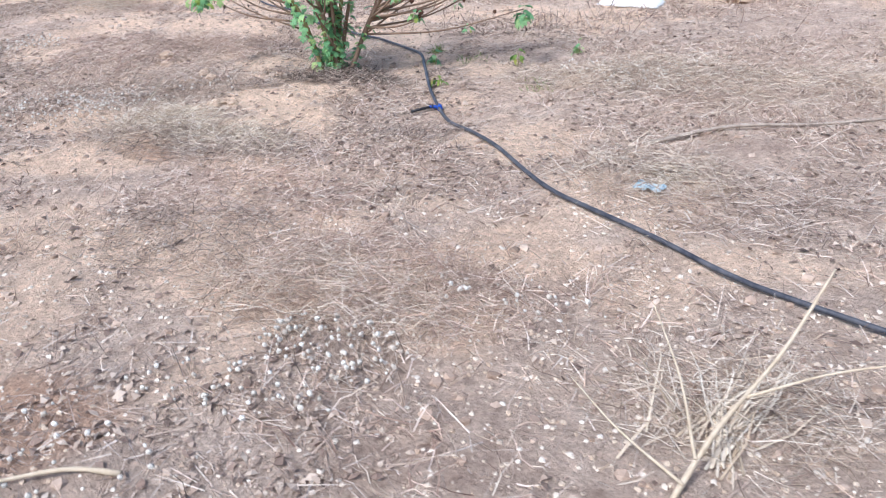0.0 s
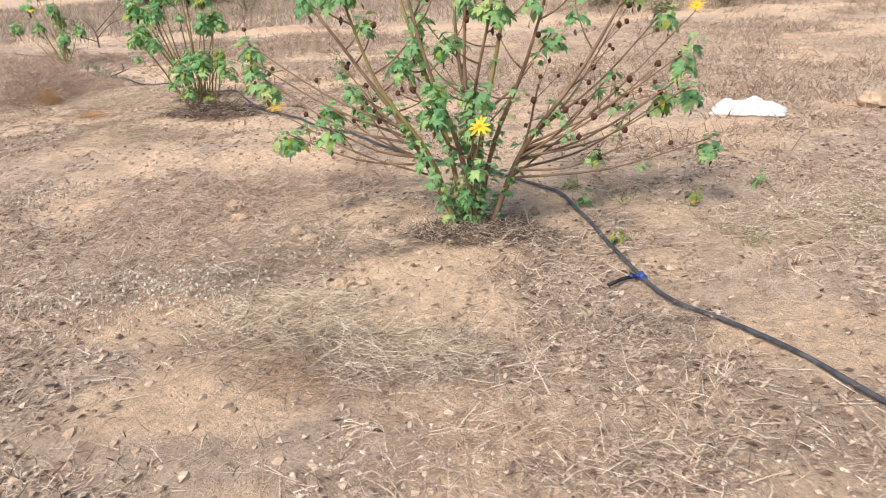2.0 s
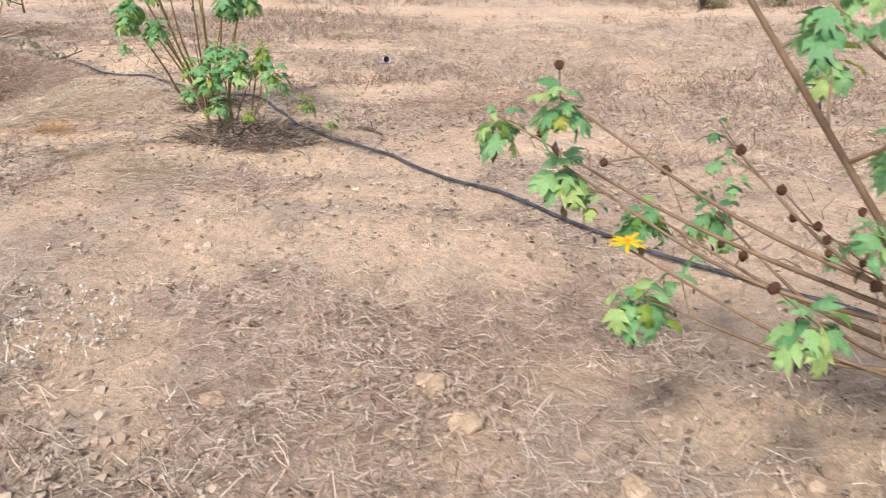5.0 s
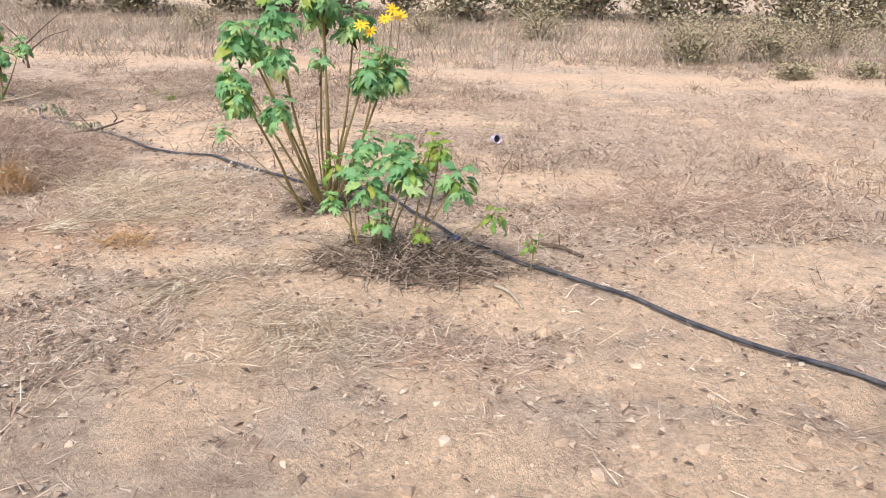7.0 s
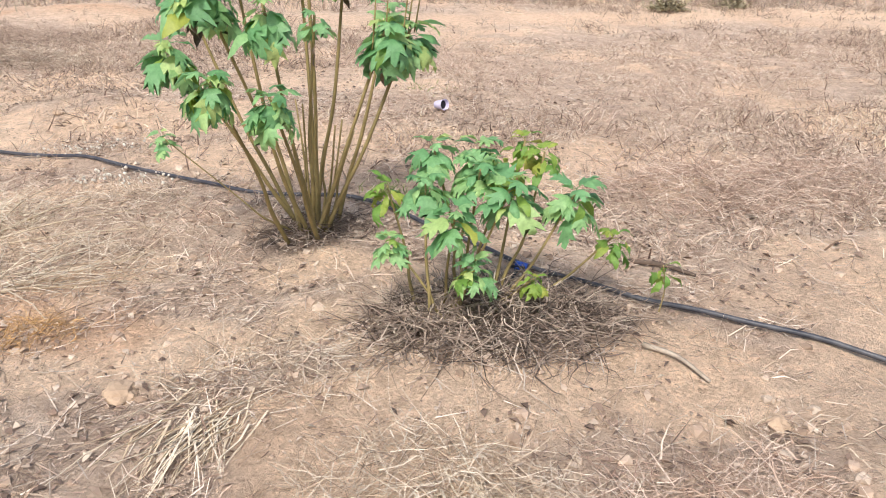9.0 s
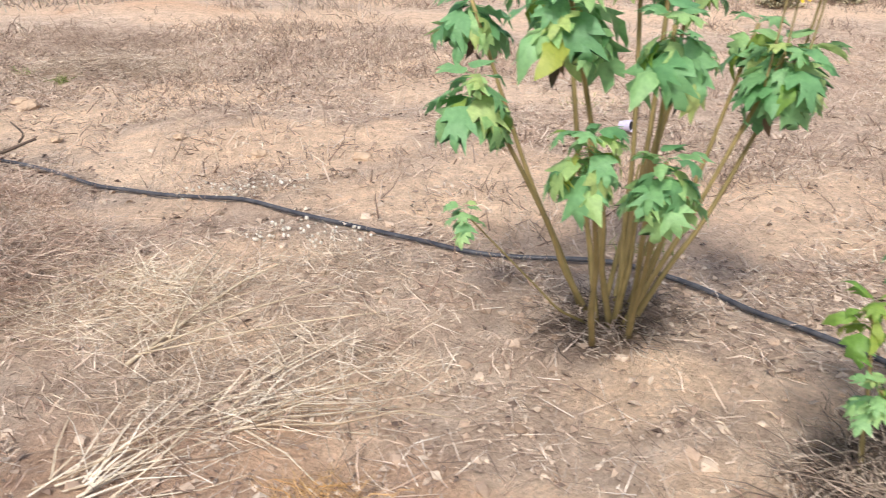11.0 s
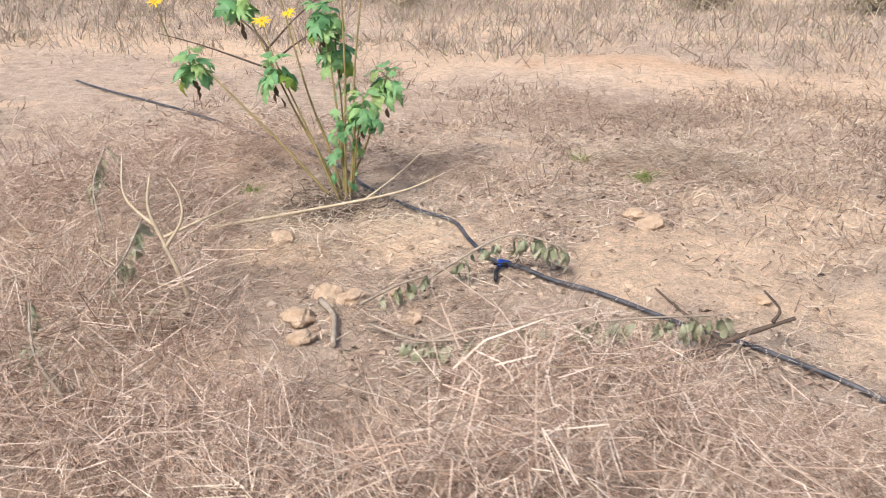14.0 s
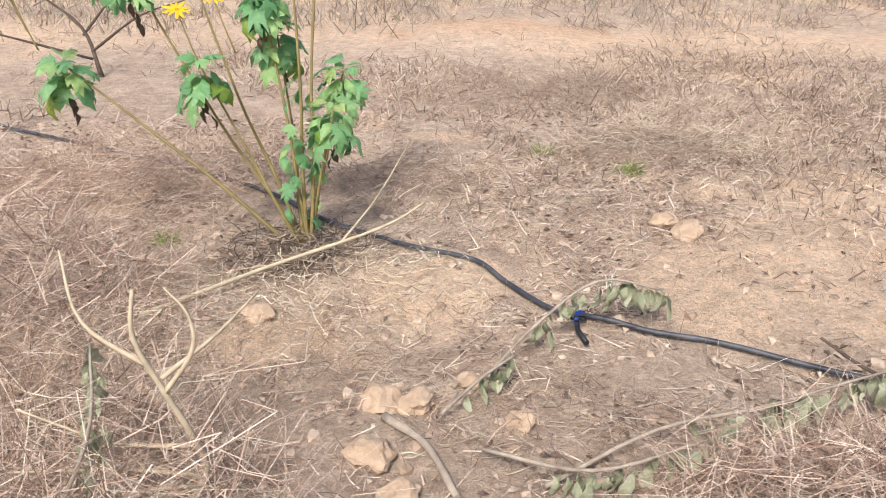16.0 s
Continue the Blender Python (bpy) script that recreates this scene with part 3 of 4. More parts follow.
# ---- irrigation hose with its take-off tees ----
def hose():
    line = []
    for q in smooth_line([(x, y, 0) for x, y in HOSE_LINE], 6):
        line.append(Vector((q.x, q.y, level(q.x, q.y) + 0.016)))
    for _ in range(2):
        zs = [q.z for q in line]
        for k in range(1, len(line) - 1):
            line[k].z = (zs[k - 1] + zs[k] + zs[k + 1]) / 3 + 0.001
    ob = part("irrigation_hose", tube(bmesh.new(), line, 0.0086, 0.0086, 10), HOSE, None)
    tagged(ob, "dusty black plastic irrigation hose lying across the soil", "hose")
    for x, y, turn in ((0.17, 5.84, 200), (-7.03, 12.19, 250), (-3.3, 9.47, 230)):
        z = level(x, y) + 0.014
        m = pose(x, y, z, 0, 0, turn) @ Matrix.Scale(0.75, 4)
        bm = tube(bmesh.new(), [m @ Vector((0, -0.03, 0)), m @ Vector((0, 0.0, 0)), m @ Vector((0, 0.03, 0))], 0.0145, 0.0145, 10)
        tube(bm, [m @ Vector((0, 0, 0)), m @ Vector((0.035, 0, 0.006)), m @ Vector((0.07, 0, 0.008))], 0.01, 0.008, 8)
        tee = part("tee_fitting", bm, BLUE, ob, "blue plastic take-off tee")
        bm = tube(bmesh.new(), [m @ Vector((0.05, -0.035, 0.008)), m @ Vector((0.05, 0, 0.014)), m @ Vector((0.05, 0.035, 0.02))], 0.006, 0.006, 6)
        part("valve_handle", bm, BLACK, tee)
        bm = tube(bmesh.new(), [m @ Vector((0.06, 0, 0.006)), m @ Vector((0.12, 0.01, 0.0)), m @ Vector((0.2, 0.05, -0.004))], 0.008, 0.008, 8)
        part("side_tube", bm, BLACK, ob)


hose()


# ---- flowering shrubs ----
def along(points, f):
    """The place at the fraction f of a line of vectors."""
    k = f * (len(points) - 1)
    i = min(int(k), len(points) - 2)
    return points[i].lerp(points[i + 1], k - i)


def seed_head(plant, place, rnd):
    bm = bmesh.new()
    ball(bm, rnd.uniform(0.008, 0.014), 1.15, rough_by=0.18, level_of=2, rnd=rnd)
    part("seed_head", bm, SEED, plant, "dark dried seed head").matrix_basis = Matrix.Translation(place)


def shrub_many_branches():
    """The large open bush: a few thick stems that fork into thin spreading branches."""
    rnd = random.Random(11)
    plant = empty("flowering_shrub", -0.58, 6.25)
    tagged(plant, "leggy green shrub with brown stems and yellow flowers", "shrub")
    mains = []
    for k, tip in enumerate(((-0.85, 0.1, 1.2), (-0.5, -0.12, 1.1), (-0.22, -0.2, 1.25), (-0.05, 0.2, 1.35), (0.22, 0.2, 1.4), (0.42, 0.0, 1.2), (0.16, -0.15, 1.0), (-0.45, 0.3, 1.4), (0.72, 0.25, 1.05), (0.05, 0.0, 1.3))):
        tip = Vector(tip)
        root = Vector((tip.x * 0.1 + rnd.uniform(-0.05, 0.05), tip.y * 0.15 + rnd.uniform(-0.04, 0.04), -0.01))
        knees = [root, root.lerp(tip, 0.3) + Vector((-tip.x * 0.06, 0, 0.02)), root.lerp(tip, 0.62) + Vector((rnd.uniform(-0.05, 0.05), rnd.uniform(-0.04, 0.04), 0)), tip]
        line = smooth_line(knees, 5)
        mains.append(line)
        stem(plant, knees, rnd.uniform(0.012, 0.017), 0.005, STEM_GREEN if k % 3 == 1 else STEM_BROWN, 7)
        cluster(plant, tip, rnd, "green", 14, 0.1, 2, -0.2)
        for h in (0.5, 0.62, 0.74, 0.85):
            start = along(line, h + rnd.uniform(-0.05, 0.05))
            a = rnd.uniform(0, 6.28)
            end = start + Vector((math.cos(a) * 0.2, math.sin(a) * 0.18, rnd.uniform(0.06, 0.22)))
            stem(plant, [start, start.lerp(end, 0.5) + Vector((0, 0, -0.02)), end], 0.005, 0.002, STEM_BROWN, 5)
            if rnd.random() < 0.45:
                seed_head(plant, end, rnd)
            else:
                cluster(plant, end, rnd, "green", 9, 0.075, 1, -0.1)
    # side branches, each from the thick stem that lies nearest: where it ends, and whether it bears leaves or seed heads
    sides = [(-1.08, 0.27, 0.66, 12), (-1.25, 0.5, 0.72, 10), (-1.1, 0.2, 0.84, 10), (-0.89, 0.07, 0.42, 14), (-0.85, 0.5, 0.47, 13), (-0.67, 0.5, 0.48, 12), (-0.6, -0.15, 0.5, 9),
             (-0.48, 0.05, 0.6, 0), (-0.36, 0.2, 0.75, 10), (-0.7, 0.35, 0.72, 0), (-0.1, -0.25, 0.6, 11), (0.08, -0.22, 0.55, 11), (0.35, 0.25, 0.82, 10), (0.3, 0.1, 0.62, 0), (0.62, 0.3, 0.84, 0),
             (0.84, 0.5, 0.5, 10), (0.78, 0.1, 0.66, 0), (0.95, 0.3, 0.55, 9), (0.84, 0.4, 0.88, 8), (0.7, -0.1, 0.4, 0), (0.6, 0.4, 0.6, 0), (0.5, -0.1, 0.55, 0), (1.0, 0.5, 0.62, 0), (0.9, 0.1, 0.72, 7), (0.78, 0.55, 0.4, 0), (1.05, 0.35, 0.3, 8)]
    for x, y, z, leaves in sides:
        tip = Vector((x, y, z))
        f = min(0.55, 0.1 + 0.35 * z)
        start = min((along(m, f) for m in mains), key=lambda q: (q - tip).length)
        bow = start.lerp(tip, 0.5) + Vector((0, 0, -0.05 + rnd.uniform(-0.03, 0.03)))
        stem(plant, [start, bow, tip], 0.0075, 0.0028, STEM_BROWN, 6)
        if leaves:
            cluster(plant, tip, rnd, "green", leaves + 4, 0.088, 1, -0.15)
        for _ in range(2 if leaves else 6):
            q = start.lerp(tip, rnd.uniform(0.5, 1.0)) + Vector((0, 0, -0.02))
            end = q + Vector((rnd.uniform(-0.03, 0.12) * (1 if x > 0 else -1), rnd.uniform(-0.1, 0.1), rnd.uniform(-0.02, 0.13)))
            stem(plant, [q, q.lerp(end, 0.5), end], 0.0026, 0.0016, STEM_BROWN, 4)
            if rnd.random() < 0.75:
                seed_head(plant, end, rnd)
            else:
                cluster(plant, end, rnd, "green", 4, 0.05, 1)
    for tip, facing in (((0.18, -0.66, 0.59), (-0.1, -0.75, 0.6)), ((-0.94, 0.06, 0.54), (0.0, -0.15, 1.0)), ((0.98, 0.5, 0.86), (0.0, -0.5, 0.8))):
        tip = Vector(tip)
        start = min((along(m, 0.2) for m in mains), key=lambda q: (q - tip).length)
        stem(plant, [start, start.lerp(tip, 0.5) + Vector((0, 0, -0.04)), tip], 0.006, 0.0026, STEM_BROWN, 6)
        flower_at(plant, tip + Vector((0, -0.01, 0.02)), facing, 0.044, rnd)
        cluster(plant, tip - Vector((0, 0, 0.1)), rnd, "green", 4, 0.07, 0)
    # young leaves on the thick stems
    for _ in range(480):
        f = 0.02 + 0.55 * rnd.random() ** 1.25
        q = along(rnd.choice(mains), f)
        a = rnd.uniform(0, 6.28)
        leaf_at(plant, "green", q + Vector((math.cos(a) * 0.01, math.sin(a) * 0.01, 0)), a, rnd.uniform(-0.7, 0.3), rnd.uniform(0.032, 0.068), rnd)


def shrub_tall():
    """The upright bush whose leaves hang in heavy bunches over bare stems."""
    rnd = random.Random(23)
    plant = empty("flowering_shrub", -4.02, 9.87)
    tagged(plant, "upright green shrub with bunched drooping leaves and yellow flowers", "shrub")
    tips = [(-0.43, -0.12, 0.7, 20, 0.125), (-0.28, -0.48, 0.66, 22, 0.115), (-0.11, -0.46, 0.6, 20, 0.105), (-0.11, -0.42, 0.86, 20, 0.12), (-0.3, -0.35, 0.92, 24, 0.14),
            (-0.22, -0.05, 1.0, 24, 0.14), (-0.4, 0.1, 0.85, 18, 0.12), (0.0, 0.05, 1.04, 24, 0.14), (0.16, 0.05, 0.98, 22, 0.135), (0.04, -0.2, 0.8, 8, 0.08), (0.02, -0.1, 1.12, 18, 0.13),
            (0.27, -0.2, 0.76, 24, 0.135), (0.36, -0.12, 0.74, 22, 0.125), (0.3, -0.02, 0.8, 16, 0.11)]
    for x, y, z, n, size in tips:
        root = (x * 0.22 + rnd.uniform(-0.05, 0.05), y * 0.2 + rnd.uniform(-0.05, 0.05), -0.01)
        shoot(plant, root, (x, y, z), rnd, STEM_GREEN, 0.0095, 0.005, 0.12)
        cluster(plant, (x, y, z), rnd, "green", n, size, 2 if z > 0.75 else 0)
    shoot(plant, (-0.08, -0.05, 0), (-0.47, -0.22, 0.42), rnd, STEM_GREEN, 0.005, 0.002, 0.3)
    cluster(plant, (-0.47, -0.22, 0.43), rnd, "green", 10, 0.06, 0)
    for _ in range(6):
        a = rnd.uniform(0, 6.28)
        shoot(plant, (math.cos(a) * 0.07, math.sin(a) * 0.06, 0), (math.cos(a) * 0.18, math.sin(a) * 0.14, rnd.uniform(0.3, 0.5)), rnd, STEM_GREEN, 0.006, 0.003, 0.1)
    for p in ((0.38, -0.15, 1.0), (0.35, -0.2, 0.96), (0.41, -0.1, 0.97), (0.28, -0.2, 0.9), (0.24, -0.22, 0.93), (0.0, 0.05, 1.2), (0.04, -0.02, 1.18)):
        stem(plant, [(p[0] * 0.92, p[1], p[2] - 0.24), (p[0] * 0.97, p[1], p[2] - 0.12), p], 0.003, 0.002, STEM_GREEN, 5)
        flower_at(plant, p, (rnd.uniform(-0.4, 0.4), -0.6, 0.7), 0.042, rnd)


def shrub_small():
    """The low bush: small umbrellas of leaves on thin stems."""
    rnd = random.Random(31)
    plant = empty("low_shrub", -3.61, 9.1)
    tagged(plant, "low bushy green shrub with yellowing tops over mulch", "shrub")
    tips = [(-0.1, -0.02, 0.43, "green", 0.09), (-0.03, -0.1, 0.36, "green", 0.105), (0.14, -0.05, 0.42, "green", 0.11), (0.34, -0.02, 0.38, "green", 0.105), (-0.06, 0.1, 0.5, "green", 0.09),
            (0.08, 0.1, 0.49, "green", 0.09), (0.26, 0.05, 0.48, "light", 0.075), (0.22, 0.12, 0.5, "light", 0.07), (-0.2, 0.05, 0.4, "light", 0.08), (0.02, -0.14, 0.22, "green", 0.08), (-0.2, -0.02, 0.26, "green", 0.065),
            (0.2, -0.12, 0.16, "light", 0.06), (0.5, 0.05, 0.2, "light", 0.075), (0.18, 0.16, 0.4, "light", 0.08), (0.06, 0.0, 0.46, "green", 0.1)]
    for x, y, z, kind, size in tips:
        shoot(plant, (x * 0.3 + rnd.uniform(-0.06, 0.06), rnd.uniform(-0.07, 0.07), -0.01), (x, y, z), rnd, STEM_GREEN, 0.0065, 0.003, 0.3)
        cluster(plant, (x, y, z), rnd, kind, 16 if kind == "green" else 13, size, 0, -0.4)


def shrub_thin():
    rnd = random.Random(47)
    plant = empty("flowering_shrub", -7.88, 12.88)
    tagged(plant, "thin green shrub with a few stems and yellow flowers", "shrub")
    tips = [(-0.74, 0.05, 0.66, 8), (-0.28, -0.05, 0.66, 7), (-0.08, 0.05, 0.9, 10), (-0.04, 0.1, 0.75, 9), (0.18, 0.2, 0.58, 10), (0.14, -0.1, 0.52, 6),
            (-0.5, 0.1, 0.95, 4), (0.03, 0.0, 1.25, 6), (-0.35, 0.15, 1.1, 5), (0.15, 0.1, 1.3, 6)]
    for k, (x, y, z, n) in enumerate(tips):
        shoot(plant, (x * 0.06 + rnd.uniform(-0.04, 0.04), rnd.uniform(-0.04, 0.04), -0.01), (x, y, z), rnd, STEM_GREEN, 0.0085, 0.0035, 0.1 if k else -0.1)
        cluster(plant, (x, y, z), rnd, "green", n + 9, 0.128, 3)
    for p, f in (((-0.82, -0.1, 0.97), 0.055), ((-0.79, -0.13, 0.92), 0.04), ((-0.33, -0.05, 0.84), 0.045), ((-0.22, 0.0, 0.87), 0.04)):
        stem(plant, [(p[0] + 0.05, p[1], p[2] - 0.18), (p[0] + 0.02, p[1], p[2] - 0.08), p], 0.003, 0.002, STEM_GREEN, 5)
        flower_at(plant, p, (rnd.uniform(-0.3, 0.3), -0.5, 0.75), f, rnd)
    for _ in range(40):
        a, h = rnd.uniform(0, 6.28), rnd.uniform(0.1, 0.62)
        leaf_at(plant, "green", (0.05 * math.cos(a) + h * 0.05, 0.05 * math.sin(a), h), a, rnd.uniform(-0.2, 0.9), rnd.uniform(0.05, 0.08), rnd)


shrub_many_branches()
shrub_tall()
shrub_small()
shrub_thin()


# ---- mulch, weed heaps and white-headed weeds ----
def heap(name, label, x, y, rx, ry, high, n, long, mat, thick=0.002, rise=(-0.2, 0.7), wobble=0.08, segs=3, round_stalks=False):
    if not round_stalks:
        n, thick = int(n * 1.6), thick * 0.5
    a, r = rng.uniform(0, 6.28, n), np.sqrt(rng.random(n))
    px, py = x + np.cos(a) * r * rx, y + np.sin(a) * r * ry
    base = on_ground(px, py)
    base[:, 2] += high * (1 - r ** 2) * rng.random(n) ** 0.7 * (0.4 + 1.2 * rough(px, py, 0.3, 77))
    shape = strands if round_stalks else blades
    v, f = shape(base, flat_ways(n, *rise), long * rng.uniform(0.3, 1, n), thick * rng.uniform(0.5, 1.4, n), rng.uniform(-0.1, 0.4, n), segs, wobble)
    z = height(v[:, 0], v[:, 1])
    v[:, 2] = np.maximum(v[:, 2], z + 0.001)
    return tagged(link_mesh(name, v, f, mat), label, "dry weeds", kind="stuff")


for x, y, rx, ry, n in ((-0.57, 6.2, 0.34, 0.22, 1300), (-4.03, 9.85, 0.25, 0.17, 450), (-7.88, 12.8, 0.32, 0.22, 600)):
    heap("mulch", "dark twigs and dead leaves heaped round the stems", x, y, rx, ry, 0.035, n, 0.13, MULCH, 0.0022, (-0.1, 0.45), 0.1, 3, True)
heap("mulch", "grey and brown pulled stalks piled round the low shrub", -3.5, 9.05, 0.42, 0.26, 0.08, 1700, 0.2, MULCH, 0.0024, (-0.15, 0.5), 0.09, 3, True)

for x, y, rx, ry, h, n, long, mat in (
        (-6.4, 10.4, 0.7, 0.5, 0.38, 3200, 0.34, RED_STRAW), (-6.95, 10.6, 0.7, 0.38, 0.48, 3200, 0.32, RED_STRAW), (-6.4, 10.95, 0.4, 0.25, 0.25, 1100, 0.26, RED_STRAW),
        (-6.7, 11.35, 0.42, 0.2, 0.2, 900, 0.26, RED_STRAW), (-6.05, 11.15, 0.25, 0.2, 0.12, 350, 0.22, RED_STRAW), (-7.7, 10.9, 0.4, 0.3, 0.2, 800, 0.3, RED_STRAW),
        (-6.1, 10.75, 0.35, 0.3, 0.08, 700, 0.22, STRAW), (-8.9, 12.3, 0.7, 0.7, 0.3, 1900, 0.4, RED_STRAW), (-8.3, 11.3, 0.5, 0.6, 0.2, 1300, 0.4, RED_STRAW),
        (-8.7, 13.6, 0.7, 0.4, 0.2, 900, 0.3, RED_STRAW)):
    heap("weed_heap", "tangled heap of dried reddish-brown weeds on the ground", x, y, rx, ry, h, n, long, mat, 0.0026, (-0.2, 0.9), 0.15, 4)
for x, y, rx, ry, h in ((-6.4, 10.35, 0.7, 0.5, 0.36), (-7.0, 10.55, 0.7, 0.35, 0.48), (-8.5, 11.6, 0.5, 0.7, 0.25)):
    heap("pale_stalks", "pale bleached stalks tangled through the weed heap", x, y, rx, ry, h, 420, 0.36, STRAW, 0.0026, (-0.1, 0.8), 0.1, 4)
heap("orange_weed", "small orange-brown dried weed in the heap", -5.93, 10.05, 0.12, 0.1, 0.12, 350, 0.16, ORANGE_WEED, 0.0028, (0.2, 1.2))
heap("orange_weed", "small orange-brown dried weed on the soil", -4.85, 9.25, 0.12, 0.1, 0.04, 160, 0.1, ORANGE_WEED, 0.0024, (0.0, 0.8))
for x, y, rx, ry, h, n, long, mat in (
        (0.45, 3.85, 0.45, 0.25, 0.07, 700, 0.22, STRAW), (-0.2, 4.5, 0.5, 0.3, 0.05, 600, 0.2, RED_STRAW), (1.3, 4.95, 0.35, 0.25, 0.1, 500, 0.26, STRAW),
        (1.45, 6.4, 0.5, 0.35, 0.12, 500, 0.25, STRAW), (-1.1, 5.35, 0.3, 0.2, 0.05, 420, 0.22, PALE_STRAW), (-1.5, 6.1, 0.4, 0.25, 0.05, 420, 0.18, TWIG),
        (-1.7, 7.0, 0.5, 0.3, 0.06, 700, 0.2, RED_STRAW), (-3.75, 8.2, 0.35, 0.22, 0.05, 420, 0.22, STRAW), (-3.2, 8.25, 0.3, 0.15, 0.05, 350, 0.22, RED_STRAW),
        (-5.0, 9.75, 0.4, 0.3, 0.06, 450, 0.34, STRAW), (-4.15, 8.9, 0.3, 0.2, 0.04, 260, 0.24, STRAW), (-1.9, 10.2, 0.8, 0.35, 0.1, 900, 0.3, RED_STRAW),
        (-5.4, 10.25, 0.3, 0.25, 0.05, 420, 0.3, PALE_STRAW), (-7.8, 12.5, 0.5, 0.3, 0.03, 500, 0.14, PALE_STRAW), (-6.2, 13.7, 0.6, 0.3, 0.14, 600, 0.28, STRAW),
        (1.55, 3.6, 0.3, 0.22, 0.06, 420, 0.25, STRAW), (-0.94, 5.98, 0.1, 0.07, 0.03, 120, 0.1, TWIG), (-4.9, 10.3, 0.4, 0.2, 0.05, 300, 0.2, STRAW),
        (-1.7, 5.75, 0.45, 0.3, 0.05, 420, 0.13, MULCH), (-1.3, 5.85, 0.3, 0.16, 0.04, 350, 0.12, MULCH), (-2.2, 6.45, 0.6, 0.35, 0.05, 900, 0.14, RED_STRAW), (-1.1, 5.15, 0.35, 0.22, 0.07, 500, 0.24, STRAW),
        (-0.65, 5.08, 0.32, 0.2, 0.07, 480, 0.22, PALE_STRAW), (-0.65, 5.1, 0.35, 0.22, 0.04, 420, 0.16, MULCH), (0.15, 5.4, 0.3, 0.16, 0.03, 320, 0.12, MULCH), (0.8, 6.35, 0.4, 0.3, 0.06, 500, 0.18, STRAW), (-0.94, 5.92, 0.14, 0.09, 0.03, 160, 0.1, MULCH),
        (-1.95, 5.6, 0.5, 0.3, 0.06, 450, 0.15, TWIG), (-0.88, 4.98, 0.4, 0.25, 0.05, 520, 0.14, MULCH), (-0.2, 4.1, 0.35, 0.25, 0.06, 520, 0.18, MULCH), (0.52, 3.95, 0.5, 0.28, 0.09, 900, 0.2, RED_STRAW),
        (1.15, 6.35, 0.45, 0.3, 0.12, 600, 0.2, STRAW), (2.05, 6.3, 0.5, 0.35, 0.14, 700, 0.22, STRAW), (1.6, 4.75, 0.45, 0.3, 0.06, 600, 0.18, TWIG), (-1.75, 6.0, 0.4, 0.25, 0.05, 520, 0.13, TWIG),
        (-3.82, 8.38, 0.3, 0.16, 0.07, 420, 0.2, STRAW), (-4.5, 8.1, 0.5, 0.25, 0.04, 350, 0.12, TWIG), (-2.1, 10.2, 0.7, 0.35, 0.12, 800, 0.26, RED_STRAW), (-5.8, 10.5, 0.4, 0.35, 0.16, 800, 0.28, RED_STRAW),
        (-7.5, 13.4, 0.4, 0.22, 0.12, 500, 0.18, FAR_TUFT), (-8.6, 13.3, 0.5, 0.35, 0.2, 900, 0.24, RED_STRAW), (-6.5, 14.85, 0.7, 0.4, 0.22, 900, 0.25, FAR_TUFT), (-6.25, 13.7, 0.45, 0.25, 0.14, 500, 0.2, FAR_TUFT),
        (-7.75, 12.15, 0.45, 0.3, 0.03, 600, 0.1, LITTER), (-7.2, 11.75, 0.4, 0.2, 0.03, 450, 0.1, LITTER),
        (-2.6, 6.9, 0.5, 0.3, 0.05, 500, 0.2, RED_STRAW), (-1.6, 5.7, 0.35, 0.2, 0.05, 320, 0.2, TWIG), (-0.5, 4.95, 0.4, 0.2, 0.05, 420, 0.2, TWIG)):
    heap("dry_weed_patch", "flattened patch of dead weeds and straw", x, y, rx, ry, h, n, long, mat, 0.002, (-0.1, 0.6))


def white_heads(x, y, rx, ry, n, high=0.05, lift=0.0):
    """Round papery flower heads, each on a short dry stalk."""
    a, r = rng.uniform(0, 6.28, n), np.sqrt(rng.random(n))
    px, py = x + np.cos(a) * r * rx, y + np.sin(a) * r * ry
    top = on_ground(px, py, lift)
    top[:, 2] += rng.uniform(0.2, 1, n) * high + lift * (-(r ** 2)) * 0.8
    foot = top + np.stack([rng.normal(0, 0.015, n), rng.normal(0, 0.015, n), -(top[:, 2] - height(px, py)) * 0.98], -1)
    d = top - foot
    ln = np.linalg.norm(d, axis=1)
    v1, f1 = strands(foot, d / ln[:, None], ln, np.full(n, 0.0014), np.zeros(n), 2, 0.03)
    ico = bmesh.new()
    bmesh.ops.create_icosphere(ico, subdivisions=1, radius=1)
    iv = np.array([q.co[:] for q in ico.verts])
    ft = np.array([[q.index for q in g.verts] for g in ico.faces])
    ico.free()
    size = rng.uniform(0.004, 0.0085, n)
    v2 = (iv[None] * size[:, None, None] * rng.uniform(0.8, 1.15, (n, len(iv), 1)) + top[:, None, :]).reshape(-1, 3)
    f2 = (ft[None] + (np.arange(n) * len(iv))[:, None, None]).reshape(-1, 3)
    st = link_mesh("weed_stalks", v1, f1, STRAW)
    tagged(st, "thin dry stalks of white-headed weeds", "weed stalks", kind="stuff")
    tagged(link_mesh("white_weed_heads", v2, f2, BLOSSOM), "small round white papery weed flowers", "weed flowers", kind="stuff")


